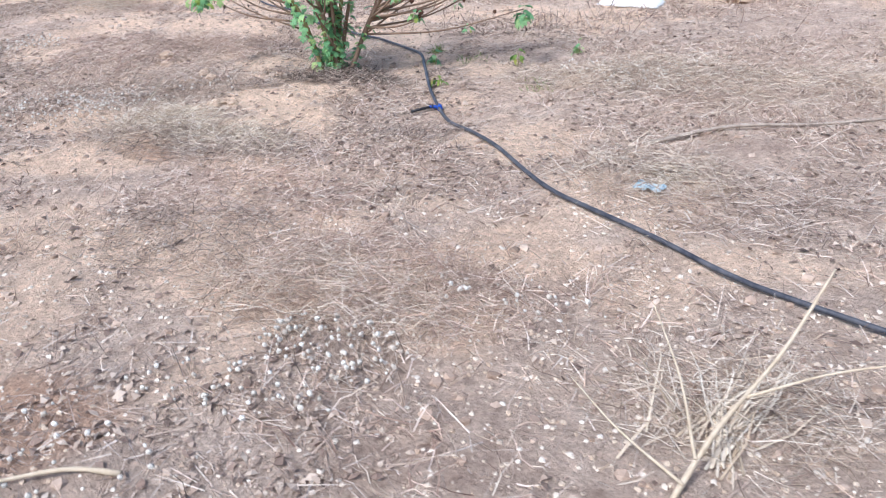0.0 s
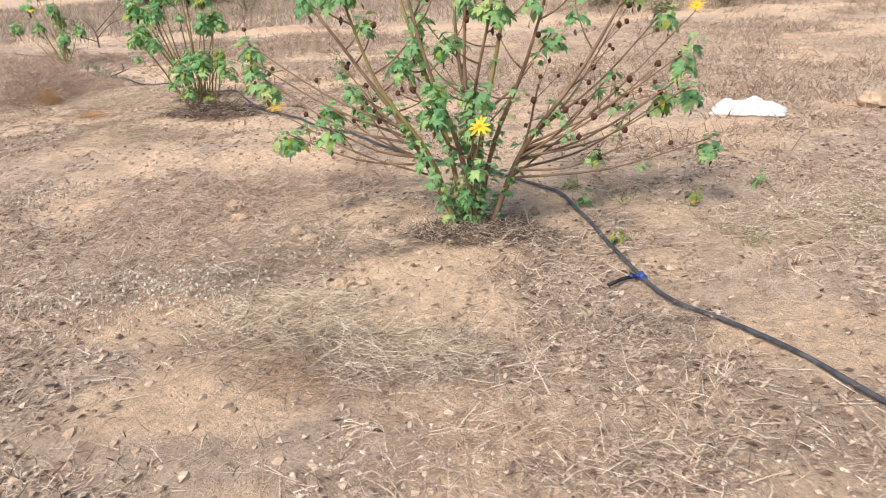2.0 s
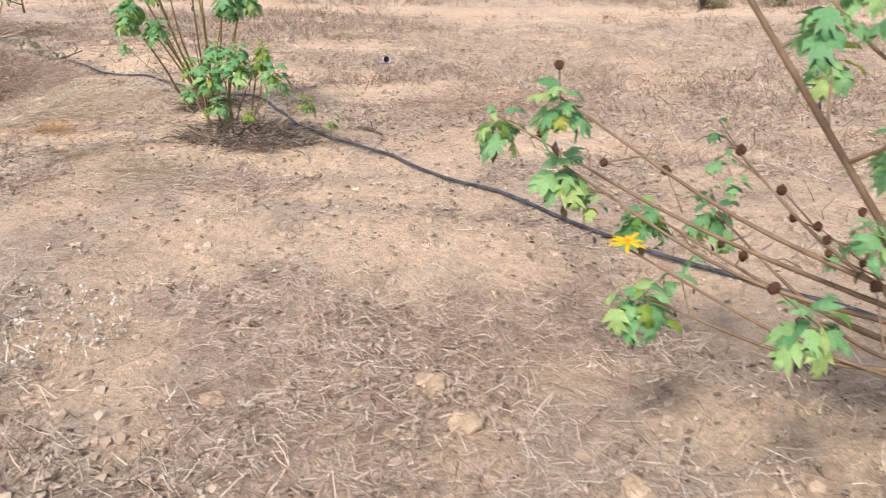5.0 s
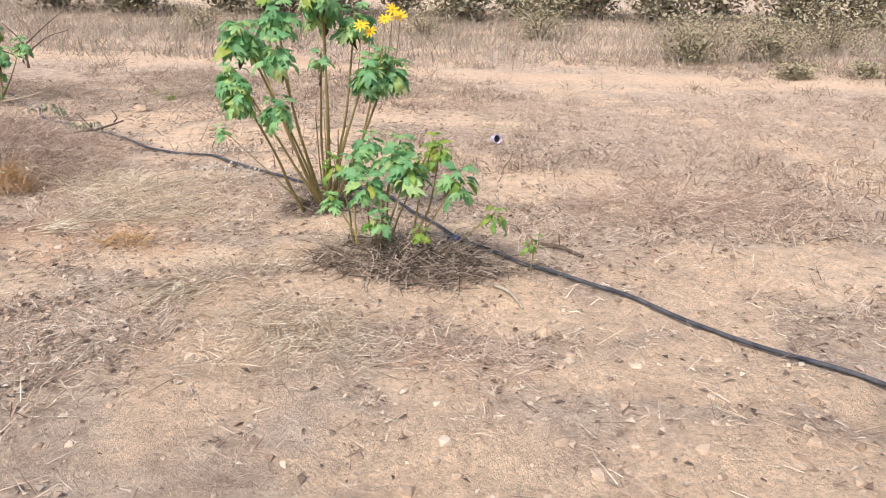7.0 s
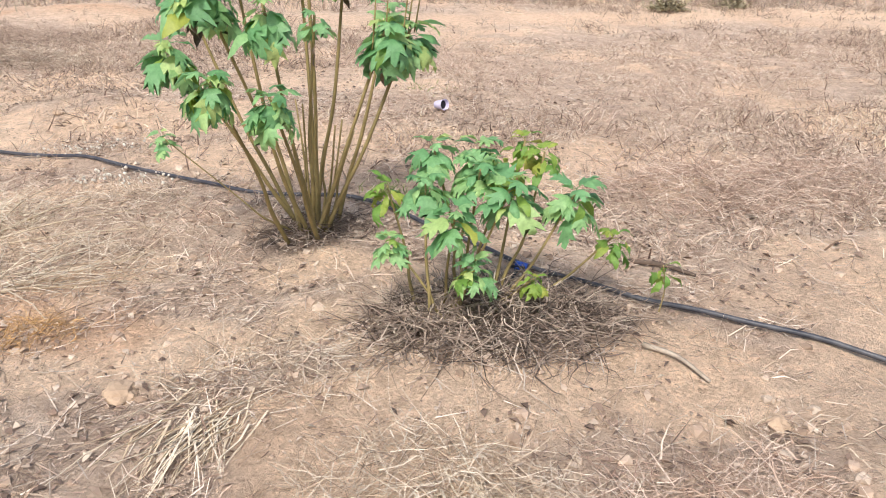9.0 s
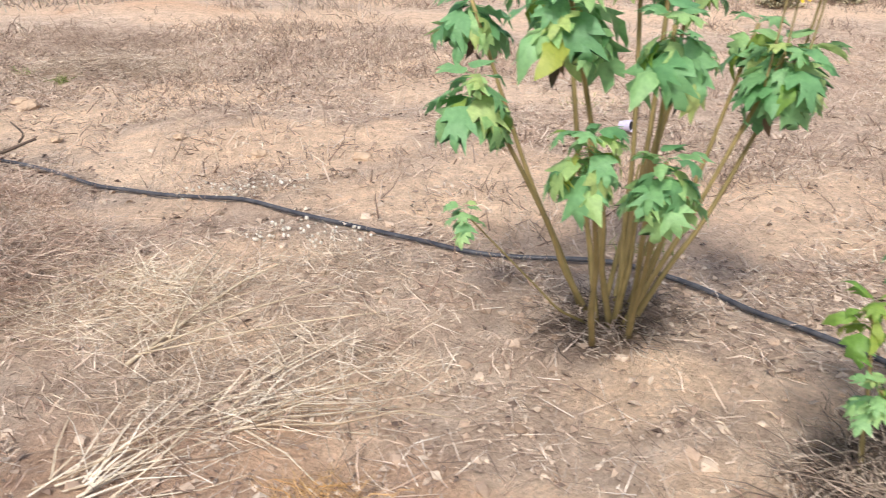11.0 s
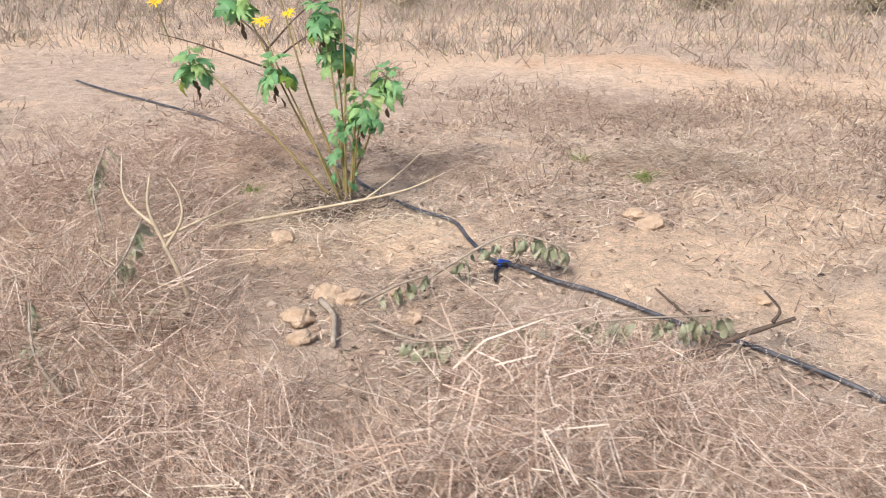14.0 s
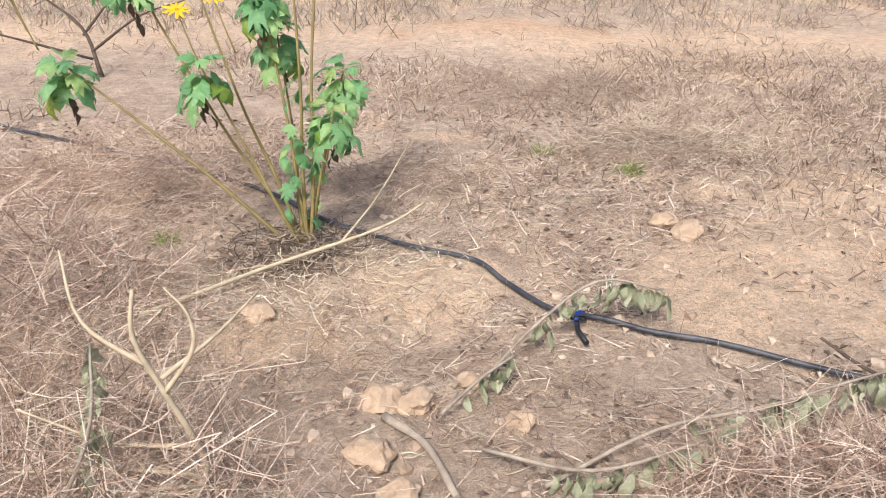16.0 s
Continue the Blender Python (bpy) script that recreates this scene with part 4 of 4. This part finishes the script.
for q in ((0.56, 3.58, 0.2, 0.14, 110), (0.35, 3.35, 0.3, 0.1, 50), (0.9, 3.95, 0.35, 0.08, 30), (-1.95, 5.3, 0.4, 0.25, 90), (1.1, 6.5, 0.4, 0.25, 130), (-1.6, 5.6, 0.3, 0.22, 60),
          (-3.3, 6.75, 0.3, 0.3, 110), (-4.85, 10.65, 0.25, 0.12, 60), (-1.25, 5.95, 0.3, 0.15, 25), (-5.15, 11.2, 0.3, 0.12, 50), (-1.75, 5.6, 0.35, 0.25, 90), (-1.2, 5.3, 0.3, 0.2, 40), (1.15, 6.35, 0.3, 0.2, 90), (-1.9, 5.55, 0.35, 0.15, 60), (-6.9, 10.25, 0.4, 0.15, 60), (-0.75, 3.4, 0.3, 0.3, 40), (0.1, 3.0, 0.3, 0.2, 30)):
    white_heads(*q)
white_heads(-6.4, 10.1, 0.5, 0.35, 150, 0.06, 0.28)


def green_tuft(x, y, n, long, r=0.06):
    a = rng.uniform(0, 6.28, n)
    px, py = x + np.cos(a) * r * rng.random(n), y + np.sin(a) * r * rng.random(n)
    v, f = strands(on_ground(px, py, -0.004), flat_ways(n, 0.4, 1.3), long * rng.uniform(0.4, 1, n), rng.uniform(0.002, 0.004, n), rng.uniform(0.2, 0.7, n), 3, 0.03)
    tagged(link_mesh("grass_tuft", v, f, GREEN_WEED), "small green tuft of grass on dry soil", "grass tuft", kind="stuff")


for q in ((-6.43, 13.4, 60, 0.14), (-6.75, 13.75, 40, 0.14), (-0.2, 7.0, 40, 0.12), (0.62, 6.2, 40, 0.08, 0.15), (0.1, 6.75, 30, 0.08, 0.12), (-3.7, 10.35, 40, 0.12, 0.15), (-8.4, 12.95, 40, 0.12), (-3.2, 12.5, 30, 0.1, 0.3)):
    green_tuft(*q)


def seedling(x, y, high, kind, count, seed):
    rnd = random.Random(seed)
    plant = empty("seedling", x, y)
    tagged(plant, "small green broad-leaved seedling on dry soil", "seedling")
    stem(plant, [(0, 0, -0.01), (0.01, 0, high * 0.5), (0.0, 0.01, high)], 0.003, 0.002, STEM_GREEN, 5)
    cluster(plant, (0, 0, high), rnd, kind, count, 0.07, 0)


seedling(0.07, 6.15, 0.06, "light", 6, 1)
seedling(-0.1, 6.65, 0.07, "green", 5, 2)
seedling(-2.95, 9.1, 0.16, "light", 6, 3)
seedling(0.42, 6.65, 0.09, "light", 5, 4)
seedling(0.75, 6.9, 0.08, "green", 5, 5)


# ---- stones and clods ----
def clod(x, y, r, label, seed, flat=0.6):
    rnd = random.Random(seed)
    bm = bmesh.new()
    bmesh.ops.create_icosphere(bm, subdivisions=3, radius=1)
    for v in bm.verts:
        n = noise.noise(v.co * 1.3 + Vector((seed, 0, 0))) * 0.45 + noise.noise(v.co * 4 + Vector((0, seed, 0))) * 0.16
        v.co *= r * (1 + n)
        v.co.z *= flat
        v.co.x *= rnd.uniform(0.995, 1.005) * 1.2
    ob = part("clod", bm, CLOD_ONE, None)
    ob.matrix_basis = pose(x, y, level(x, y) + r * flat * 0.45, rnd.uniform(-12, 12), rnd.uniform(-12, 12), rnd.uniform(0, 360))
    tagged(ob, label, "clod", "loose clods")


CLOD_ONE = plain_material("dry_earth_clod", (0.34, 0.24, 0.16), (0.54, 0.4, 0.28), 14, 0.95, 0.006)
for k, (x, y, r) in enumerate(((-1.99, 6.59, 0.045), (-1.88, 6.45, 0.042), (-2.59, 6.43, 0.03), (-6.44, 12.76, 0.06), (-6.5, 12.85, 0.045), (-7.64, 11.88, 0.05), (-7.55, 11.87, 0.045),
                               (-7.68, 11.66, 0.05), (-7.62, 11.52, 0.04), (-1.0, 5.6, 0.04), (-0.92, 5.62, 0.025), (1.78, 8.88, 0.11), (-6.1, 12.05, 0.03), (-1.45, 6.2, 0.04), (-1.35, 6.1, 0.035),
                               (-5.1, 11.75, 0.035), (-4.6, 11.6, 0.04), (-5.5, 12.05, 0.03), (-7.4, 11.95, 0.03), (-7.3, 11.75, 0.035), (-2.9, 8.5, 0.025), (-8.0, 12.35, 0.05), (-4.55, 8.9, 0.04))):
    clod(x, y, r, "rounded clod of dry orange earth", k + 1)


# ---- dead sticks and branches ----
def branch(name, label, points, r0, r1, mat, forks=()):
    """A dead branch through points given as x, y and height over the soil; forks the same, each its own twig."""
    root = empty(name, points[0][0], points[0][1])
    inv = root.matrix_basis.inverted()

    def line(ps):
        return smooth_line([inv @ Vector((x, y, level(x, y) + h)) for x, y, h in ps], 5)
    part("branch", tube(bmesh.new(), line(points), r0, r1, 7, 0.12), mat, root)
    for ps in forks:
        part("twig", tube(bmesh.new(), line(ps), r0 * 0.6, r1 * 0.6, 5, 0.12), mat, root)
    return tagged(root, label, "branch")


branch("stick", "long thin grey stick lying on the soil", [(1.24, 5.4, 0.012), (1.6, 5.62, 0.02), (2.0, 5.75, 0.02), (2.5, 5.95, 0.012)], 0.009, 0.006, BARK)
branch("stick", "dark dead stick lying on the soil", [(-2.9, 9.49, 0.012), (-2.8, 9.42, 0.02), (-2.7, 9.34, 0.012)], 0.011, 0.007, DARK_WOOD)
branch("stick", "short brown stick on bare soil", [(-3.1, 8.88, 0.012), (-3.03, 8.8, 0.014), (-2.98, 8.7, 0.01)], 0.009, 0.005, BARK)
branch("forked_twig", "dark forked twig leaning over the hose", [(-6.5, 11.5, 0.02), (-6.28, 11.66, 0.06), (-6.08, 11.72, 0.13)], 0.011, 0.006, DARK_WOOD,
       [[(-6.3, 11.66, 0.06), (-6.4, 11.75, 0.1), (-6.5, 11.8, 0.16)], [(-6.15, 11.7, 0.11), (-6.13, 11.72, 0.15), (-6.18, 11.74, 0.2)]])
branch("dead_branch", "pale forked dead branch standing in dry weeds", [(-8.1, 11.42, 0.01), (-8.04, 11.58, 0.05), (-8.06, 11.6, 0.15), (-8.1, 11.6, 0.27), (-8.14, 11.6, 0.4), (-8.13, 11.62, 0.5)], 0.011, 0.004, PALE_WOOD,
       [[(-8.1, 11.6, 0.26), (-8.03, 11.6, 0.36), (-8.03, 11.61, 0.44), (-8.07, 11.62, 0.5)], [(-8.06, 11.6, 0.12), (-8.23, 11.62, 0.13), (-8.42, 11.65, 0.22)], [(-8.04, 11.58, 0.05), (-8.22, 11.6, 0.07), (-8.46, 11.62, 0.08)],
        [(-8.05, 11.56, 0.04), (-8.24, 11.54, 0.05), (-8.5, 11.5, 0.05)], [(-8.04, 11.55, 0.04), (-8.25, 11.48, 0.06), (-8.55, 11.42, 0.04)], [(-8.12, 11.6, 0.33), (-8.25, 11.65, 0.42), (-8.3, 11.75, 0.55)],
        [(-8.1, 11.6, 0.3), (-8.0, 11.7, 0.34), (-7.92, 11.85, 0.36)]])
branch("dead_branch", "pale thin dead branch lying beside the shrub", [(-8.35, 12.35, 0.02), (-8.0, 12.6, 0.04), (-7.6, 12.75, 0.08), (-7.42, 12.85, 0.14)], 0.009, 0.004, PALE_WOOD,
       [[(-7.75, 12.7, 0.05), (-7.6, 12.9, 0.15), (-7.45, 13.15, 0.28)]])
branch("stick", "thick broken stick lying among clods", [(-7.64, 11.78, 0.02), (-7.55, 11.65, 0.025), (-7.5, 11.48, 0.018)], 0.012, 0.008, BARK)
branch("stick", "thin grey bent stick on the soil", [(0.3, 3.05, 0.012), (0.18, 3.02, 0.015), (0.02, 2.92, 0.01)], 0.007, 0.004, PALE_WOOD)
branch("dead_branch", "pale dry stalks crossing on the soil", [(-5.35, 9.9, 0.015), (-5.1, 10.25, 0.03), (-4.95, 10.4, 0.02)], 0.006, 0.003, PALE_WOOD,
       [[(-5.3, 9.95, 0.02), (-5.0, 10.1, 0.04), (-4.75, 10.2, 0.02)], [(-5.32, 9.93, 0.02), (-4.95, 10.0, 0.03), (-4.65, 10.05, 0.015)], [(-5.25, 10.0, 0.02), (-5.2, 10.3, 0.05), (-5.15, 10.6, 0.03)]])
branch("dead_branch", "bleached forked stalk standing in dry grass", [(1.42, 3.28, 0.0), (1.5, 3.4, 0.1), (1.62, 3.55, 0.2), (1.72, 3.7, 0.34)], 0.007, 0.003, PALE_WOOD,
       [[(1.46, 3.34, 0.06), (1.42, 3.5, 0.14), (1.35, 3.62, 0.26)], [(1.55, 3.46, 0.14), (1.7, 3.5, 0.2), (1.82, 3.5, 0.24)], [(1.44, 3.3, 0.03), (1.3, 3.4, 0.06), (1.18, 3.55, 0.08)]])
branch("dead_branch", "brown dry stalks fanned out on the soil", [(-1.3, 5.15, 0.01), (-1.1, 5.3, 0.04), (-1.0, 5.5, 0.02)], 0.005, 0.003, PALE_WOOD,
       [[(-1.25, 5.2, 0.02), (-1.3, 5.45, 0.08), (-1.38, 5.7, 0.14)], [(-1.2, 5.2, 0.02), (-0.95, 5.25, 0.04), (-0.75, 5.35, 0.02)]])
branch("dead_shrub", "bare dark dead branches beyond the beds", [(-9.3, 15.6, 0.0), (-9.4, 15.7, 0.3), (-9.7, 15.8, 0.55)], 0.016, 0.006, DARK_WOOD,
       [[(-9.35, 15.65, 0.15), (-9.0, 15.6, 0.4), (-8.7, 15.6, 0.5)], [(-9.4, 15.7, 0.25), (-9.2, 15.9, 0.5), (-8.95, 16.0, 0.72)], [(-9.35, 15.65, 0.1), (-9.9, 15.6, 0.3), (-10.3, 15.6, 0.4)]])

# fans of pale stalks pulled up and dropped
for k, (x, y, turn, n, long) in enumerate(((-4.3, 8.7, 250, 60, 0.3), (-5.05, 9.6, 20, 32, 0.5), (-5.35, 9.4, 50, 24, 0.4), (-3.75, 8.35, 280, 30, 0.25), (-8.45, 11.35, 20, 50, 0.7), (1.5, 3.45, 70, 60, 0.35), (1.35, 5.05, 300, 60, 0.3))):
    a = radians(turn) + rng.normal(0, 0.45, n)
    e = rng.uniform(-0.02, 0.35, n)
    way = np.stack([np.cos(a) * np.cos(e), np.sin(a) * np.cos(e), np.sin(e)], -1)
    px, py = x + rng.normal(0, 0.05, n), y + rng.normal(0, 0.05, n)
    v, f = strands(on_ground(px, py, 0.01), way, long * rng.uniform(0.5, 1, n), rng.uniform(0.0018, 0.004, n), rng.uniform(0.05, 0.35, n), 3, 0.025)
    v[:, 2] = np.maximum(v[:, 2], height(v[:, 0], v[:, 1]) + 0.002)
    tagged(link_mesh("straw_bundle", v, f, PALE_STRAW), "fan of pale dry stalks dropped on the ground", "straw", kind="stuff")


# ---- wilting cut branches with grey-green leaves ----
def wilted(points, seed, count, size=0.09, label="cut branch with wilted grey-green leaves on the soil"):
    rnd = random.Random(seed)
    root = branch("wilted_branch", label, points, 0.006, 0.003, BARK)
    inv = root.matrix_basis.inverted()
    line = smooth_line([inv @ Vector((x, y, level(x, y) + h)) for x, y, h in points], 8)
    for _ in range(int(count * 1.8)):
        leaf_at(root, "wilt", rnd.choice(line[len(line) // 3:]), rnd.uniform(0, 6.28), rnd.uniform(0.5, 1.4), size * rnd.uniform(0.6, 1.1), rnd, rnd.uniform(-0.6, 0.6))


wilted([(-7.35, 11.95, 0.02), (-7.2, 12.05, 0.1), (-7.0, 12.12, 0.16), (-6.8, 12.12, 0.13)], 5, 20)
wilted([(-7.3, 11.5, 0.02), (-7.02, 11.58, 0.06), (-6.75, 11.6, 0.1), (-6.55, 11.64, 0.12), (-6.3, 11.7, 0.13)], 6, 34)
wilted([(-7.42, 11.62, 0.03), (-7.2, 11.48, 0.07), (-6.95, 11.48, 0.1)], 7, 16)
wilted([(-7.5, 11.78, 0.02), (-7.38, 11.86, 0.08), (-7.28, 11.92, 0.1)], 11, 8, 0.07)
wilted([(-8.3, 11.3, 0.1), (-8.25, 11.55, 0.2), (-8.3, 11.8, 0.28)], 8, 14, 0.08, "drooping dead branch with pale withered leaves")
wilted([(-8.1, 11.0, 0.05), (-8.25, 11.1, 0.12), (-8.4, 11.3, 0.2)], 9, 10, 0.07, "drooping dead branch with pale withered leaves")
wilted([(-8.6, 12.0, 0.1), (-8.75, 12.2, 0.25), (-8.8, 12.4, 0.35)], 10, 10, 0.08, "drooping dead branch with pale withered leaves")


# ---- litter: sack and cup ----
def sack(x, y):
    bm = bmesh.new()
    bmesh.ops.create_grid(bm, x_segments=22, y_segments=14, size=1)
    for v in bm.verts:
        u, w = v.co.x, v.co.y
        edge = max(abs(u), abs(w))
        k = noise.noise(Vector((u * 2.2, w * 2.2, 3))) * 0.05 + noise.noise(Vector((u * 6, w * 6, 1))) * 0.025
        v.co = Vector((u * 0.25 + 0.03 * noise.noise(Vector((w * 3, u, 0))), w * 0.12 + 0.03 * noise.noise(Vector((u * 3, 5, 0))), 0.012 + (0.075 + k) * (1 - edge ** 3)))
    top = list(bm.faces)
    made = bmesh.ops.extrude_face_region(bm, geom=top)
    for q in made["geom"]:
        if isinstance(q, bmesh.types.BMVert):
            q.co.z = q.co.z * 0.4 - 0.006
    ob = part("plastic_sack", bm, BAG, None)
    for p in ob.data.polygons:
        p.use_smooth = True
    ob.matrix_basis = pose(x, y, level(x, y) + 0.0, 0, 0, -12)
    tagged(ob, "crumpled white woven plastic sack lying on dry soil", "sack")


sack(0.93, 8.78)


def scrap(x, y):
    """A torn, creased bit of sheet plastic."""
    bm = bmesh.new()
    bmesh.ops.create_grid(bm, x_segments=9, y_segments=6, size=1)
    for v in bm.verts:
        u, w = v.co.x, v.co.y
        v.co = Vector((u * 0.055 + 0.012 * noise.noise(Vector((w * 3, u, 2))), w * 0.032 + 0.012 * noise.noise(Vector((u * 4, w, 5))), 0.022 + 0.018 * noise.noise(Vector((u * 2, w * 2, 7)))))
    made = bmesh.ops.extrude_face_region(bm, geom=list(bm.faces))
    for q in made["geom"]:
        if isinstance(q, bmesh.types.BMVert):
            q.co.z -= 0.003
    ob = part("plastic_scrap", bm, SCRAP, None)
    ob.matrix_basis = pose(x, y, level(x, y), 0, 0, -20)
    tagged(ob, "small crumpled pale blue plastic scrap in dead grass", "scrap")


SCRAP = plain_material("pale_blue_plastic", (0.3, 0.45, 0.52), (0.6, 0.68, 0.7), 25, 0.45)
scrap(1.29, 4.85)


def cup(x, y):
    root = empty("plastic_cup", x, y, None, 30)
    root.matrix_basis = root.matrix_basis @ Matrix.Scale(0.8, 4)
    tagged(root, "small discarded pale lilac plastic cup lying on its side", "cup")
    bm = bmesh.new()
    tilt = Matrix.Translation((0, 0, 0.045)) @ Matrix.Rotation(radians(80), 4, "X")
    rings = []
    for r, z in ((0.03, 0), (0.042, 0.1), (0.045, 0.102), (0.04, 0.1), (0.028, 0.006)):
        rings.append([bm.verts.new(tilt @ Vector((r * math.cos(a), r * math.sin(a), z))) for a in [2 * math.pi * j / 14 for j in range(14)]])
    for a, b in zip(rings, rings[1:]):
        for j in range(14):
            bm.faces.new((a[j], a[(j + 1) % 14], b[(j + 1) % 14], b[j]))
    bm.faces.new(rings[0][::-1])
    bm.faces.new(rings[-1])
    part("cup_body", bm, CUP, root)
    # flat black disc across the inside, set back from the rim
    bm = bmesh.new()
    bmesh.ops.create_circle(bm, cap_ends=True, segments=14, radius=0.037)
    bmesh.ops.transform(bm, matrix=tilt @ Matrix.Translation((0, 0, 0.07)), verts=bm.verts)
    part("cup_disc", bm, BLACK, root, "flat black disc inside the cup")


cup(-3.2, 11.88)


# ---- far shrubs and thicket ----
def far_shrub(x, y, r, high, n, name="olive_shrub", label="olive-green wild shrub in tall dry grass", mat=None, seed=1):
    rnd = np.random.default_rng(seed)
    root = empty(name, x, y)
    tagged(root, label, "shrub")
    bm = bmesh.new()
    tips = []
    for k in range(9):
        a = 6.28 * k / 9 + rnd.uniform(-0.3, 0.3)
        tip = Vector((math.cos(a) * r * rnd.uniform(0.3, 0.9), math.sin(a) * r * rnd.uniform(0.3, 0.9), high * rnd.uniform(0.6, 1)))
        tips.append(tip)
        tube(bm, [Vector((0, 0, -0.02)), tip * 0.5 + Vector((0, 0, 0.1)), tip], 0.02, 0.006, 5)
    part("trunk", bm, BARK, root)
    c = np.array([tips[k][:] for k in rnd.integers(0, 9, n)]) * rnd.uniform(0.05, 1.05, (n, 1)) + rnd.normal(0, 0.22 * r, (n, 3))
    c[:, 2] = np.clip(c[:, 2], 0.03, high * 1.1)
    a, s = rnd.uniform(0, 6.28, n), rnd.uniform(0.014, 0.03, n) * (3.2 if r > 1.2 else 1.0)
    u = np.stack([np.cos(a), np.sin(a), rnd.normal(0, 0.5, n)], -1) * s[:, None]
    w = np.stack([-np.sin(a), np.cos(a), rnd.normal(0, 0.5, n)], -1) * (s * 0.5)[:, None]
    v = np.stack([c - u, c - w, c + u, c + w], 1).reshape(-1, 3)
    f = np.arange(n * 4).reshape(-1, 4)
    link_mesh("crown", v, f, mat or SHRUB, root)


for k, (x, y, r, h, n) in enumerate(((-0.4, 18.4, 0.8, 0.75, 2600), (0.9, 18.9, 0.7, 0.7, 2000), (2.3, 20.2, 0.9, 0.9, 2200), (-2.6, 22.0, 0.9, 0.8, 1800), (-5.0, 22.5, 0.8, 0.7, 1300), (4.0, 21.5, 1.0, 1.0, 2000),
                                     (-9.5, 22.0, 0.8, 0.7, 1200), (0.6, 16.7, 0.35, 0.2, 700), (1.6, 16.9, 0.3, 0.2, 500))):
    far_shrub(x, y, r, h * 0.85, int(n * 1.7), seed=k + 1)
THICKET = strand_material("dark_thicket_leaves", [(0.0, (0.2, 0.18, 0.125)), (0.6, (0.32, 0.29, 0.2)), (1.0, (0.43, 0.39, 0.28))])
for k in range(26):
    far_shrub(-16 + k * 1.4 + 0.4 * math.sin(k * 5), 27.6 + 1.6 * (k % 2) + 0.6 * math.sin(k * 2.1) - 0.15 * max(0, k - 11), 1.5, 2.2 + 0.6 * math.sin(k * 3), 3000, "thicket_bush", "dark dense bush at the far edge of the field", THICKET, 100 + k)
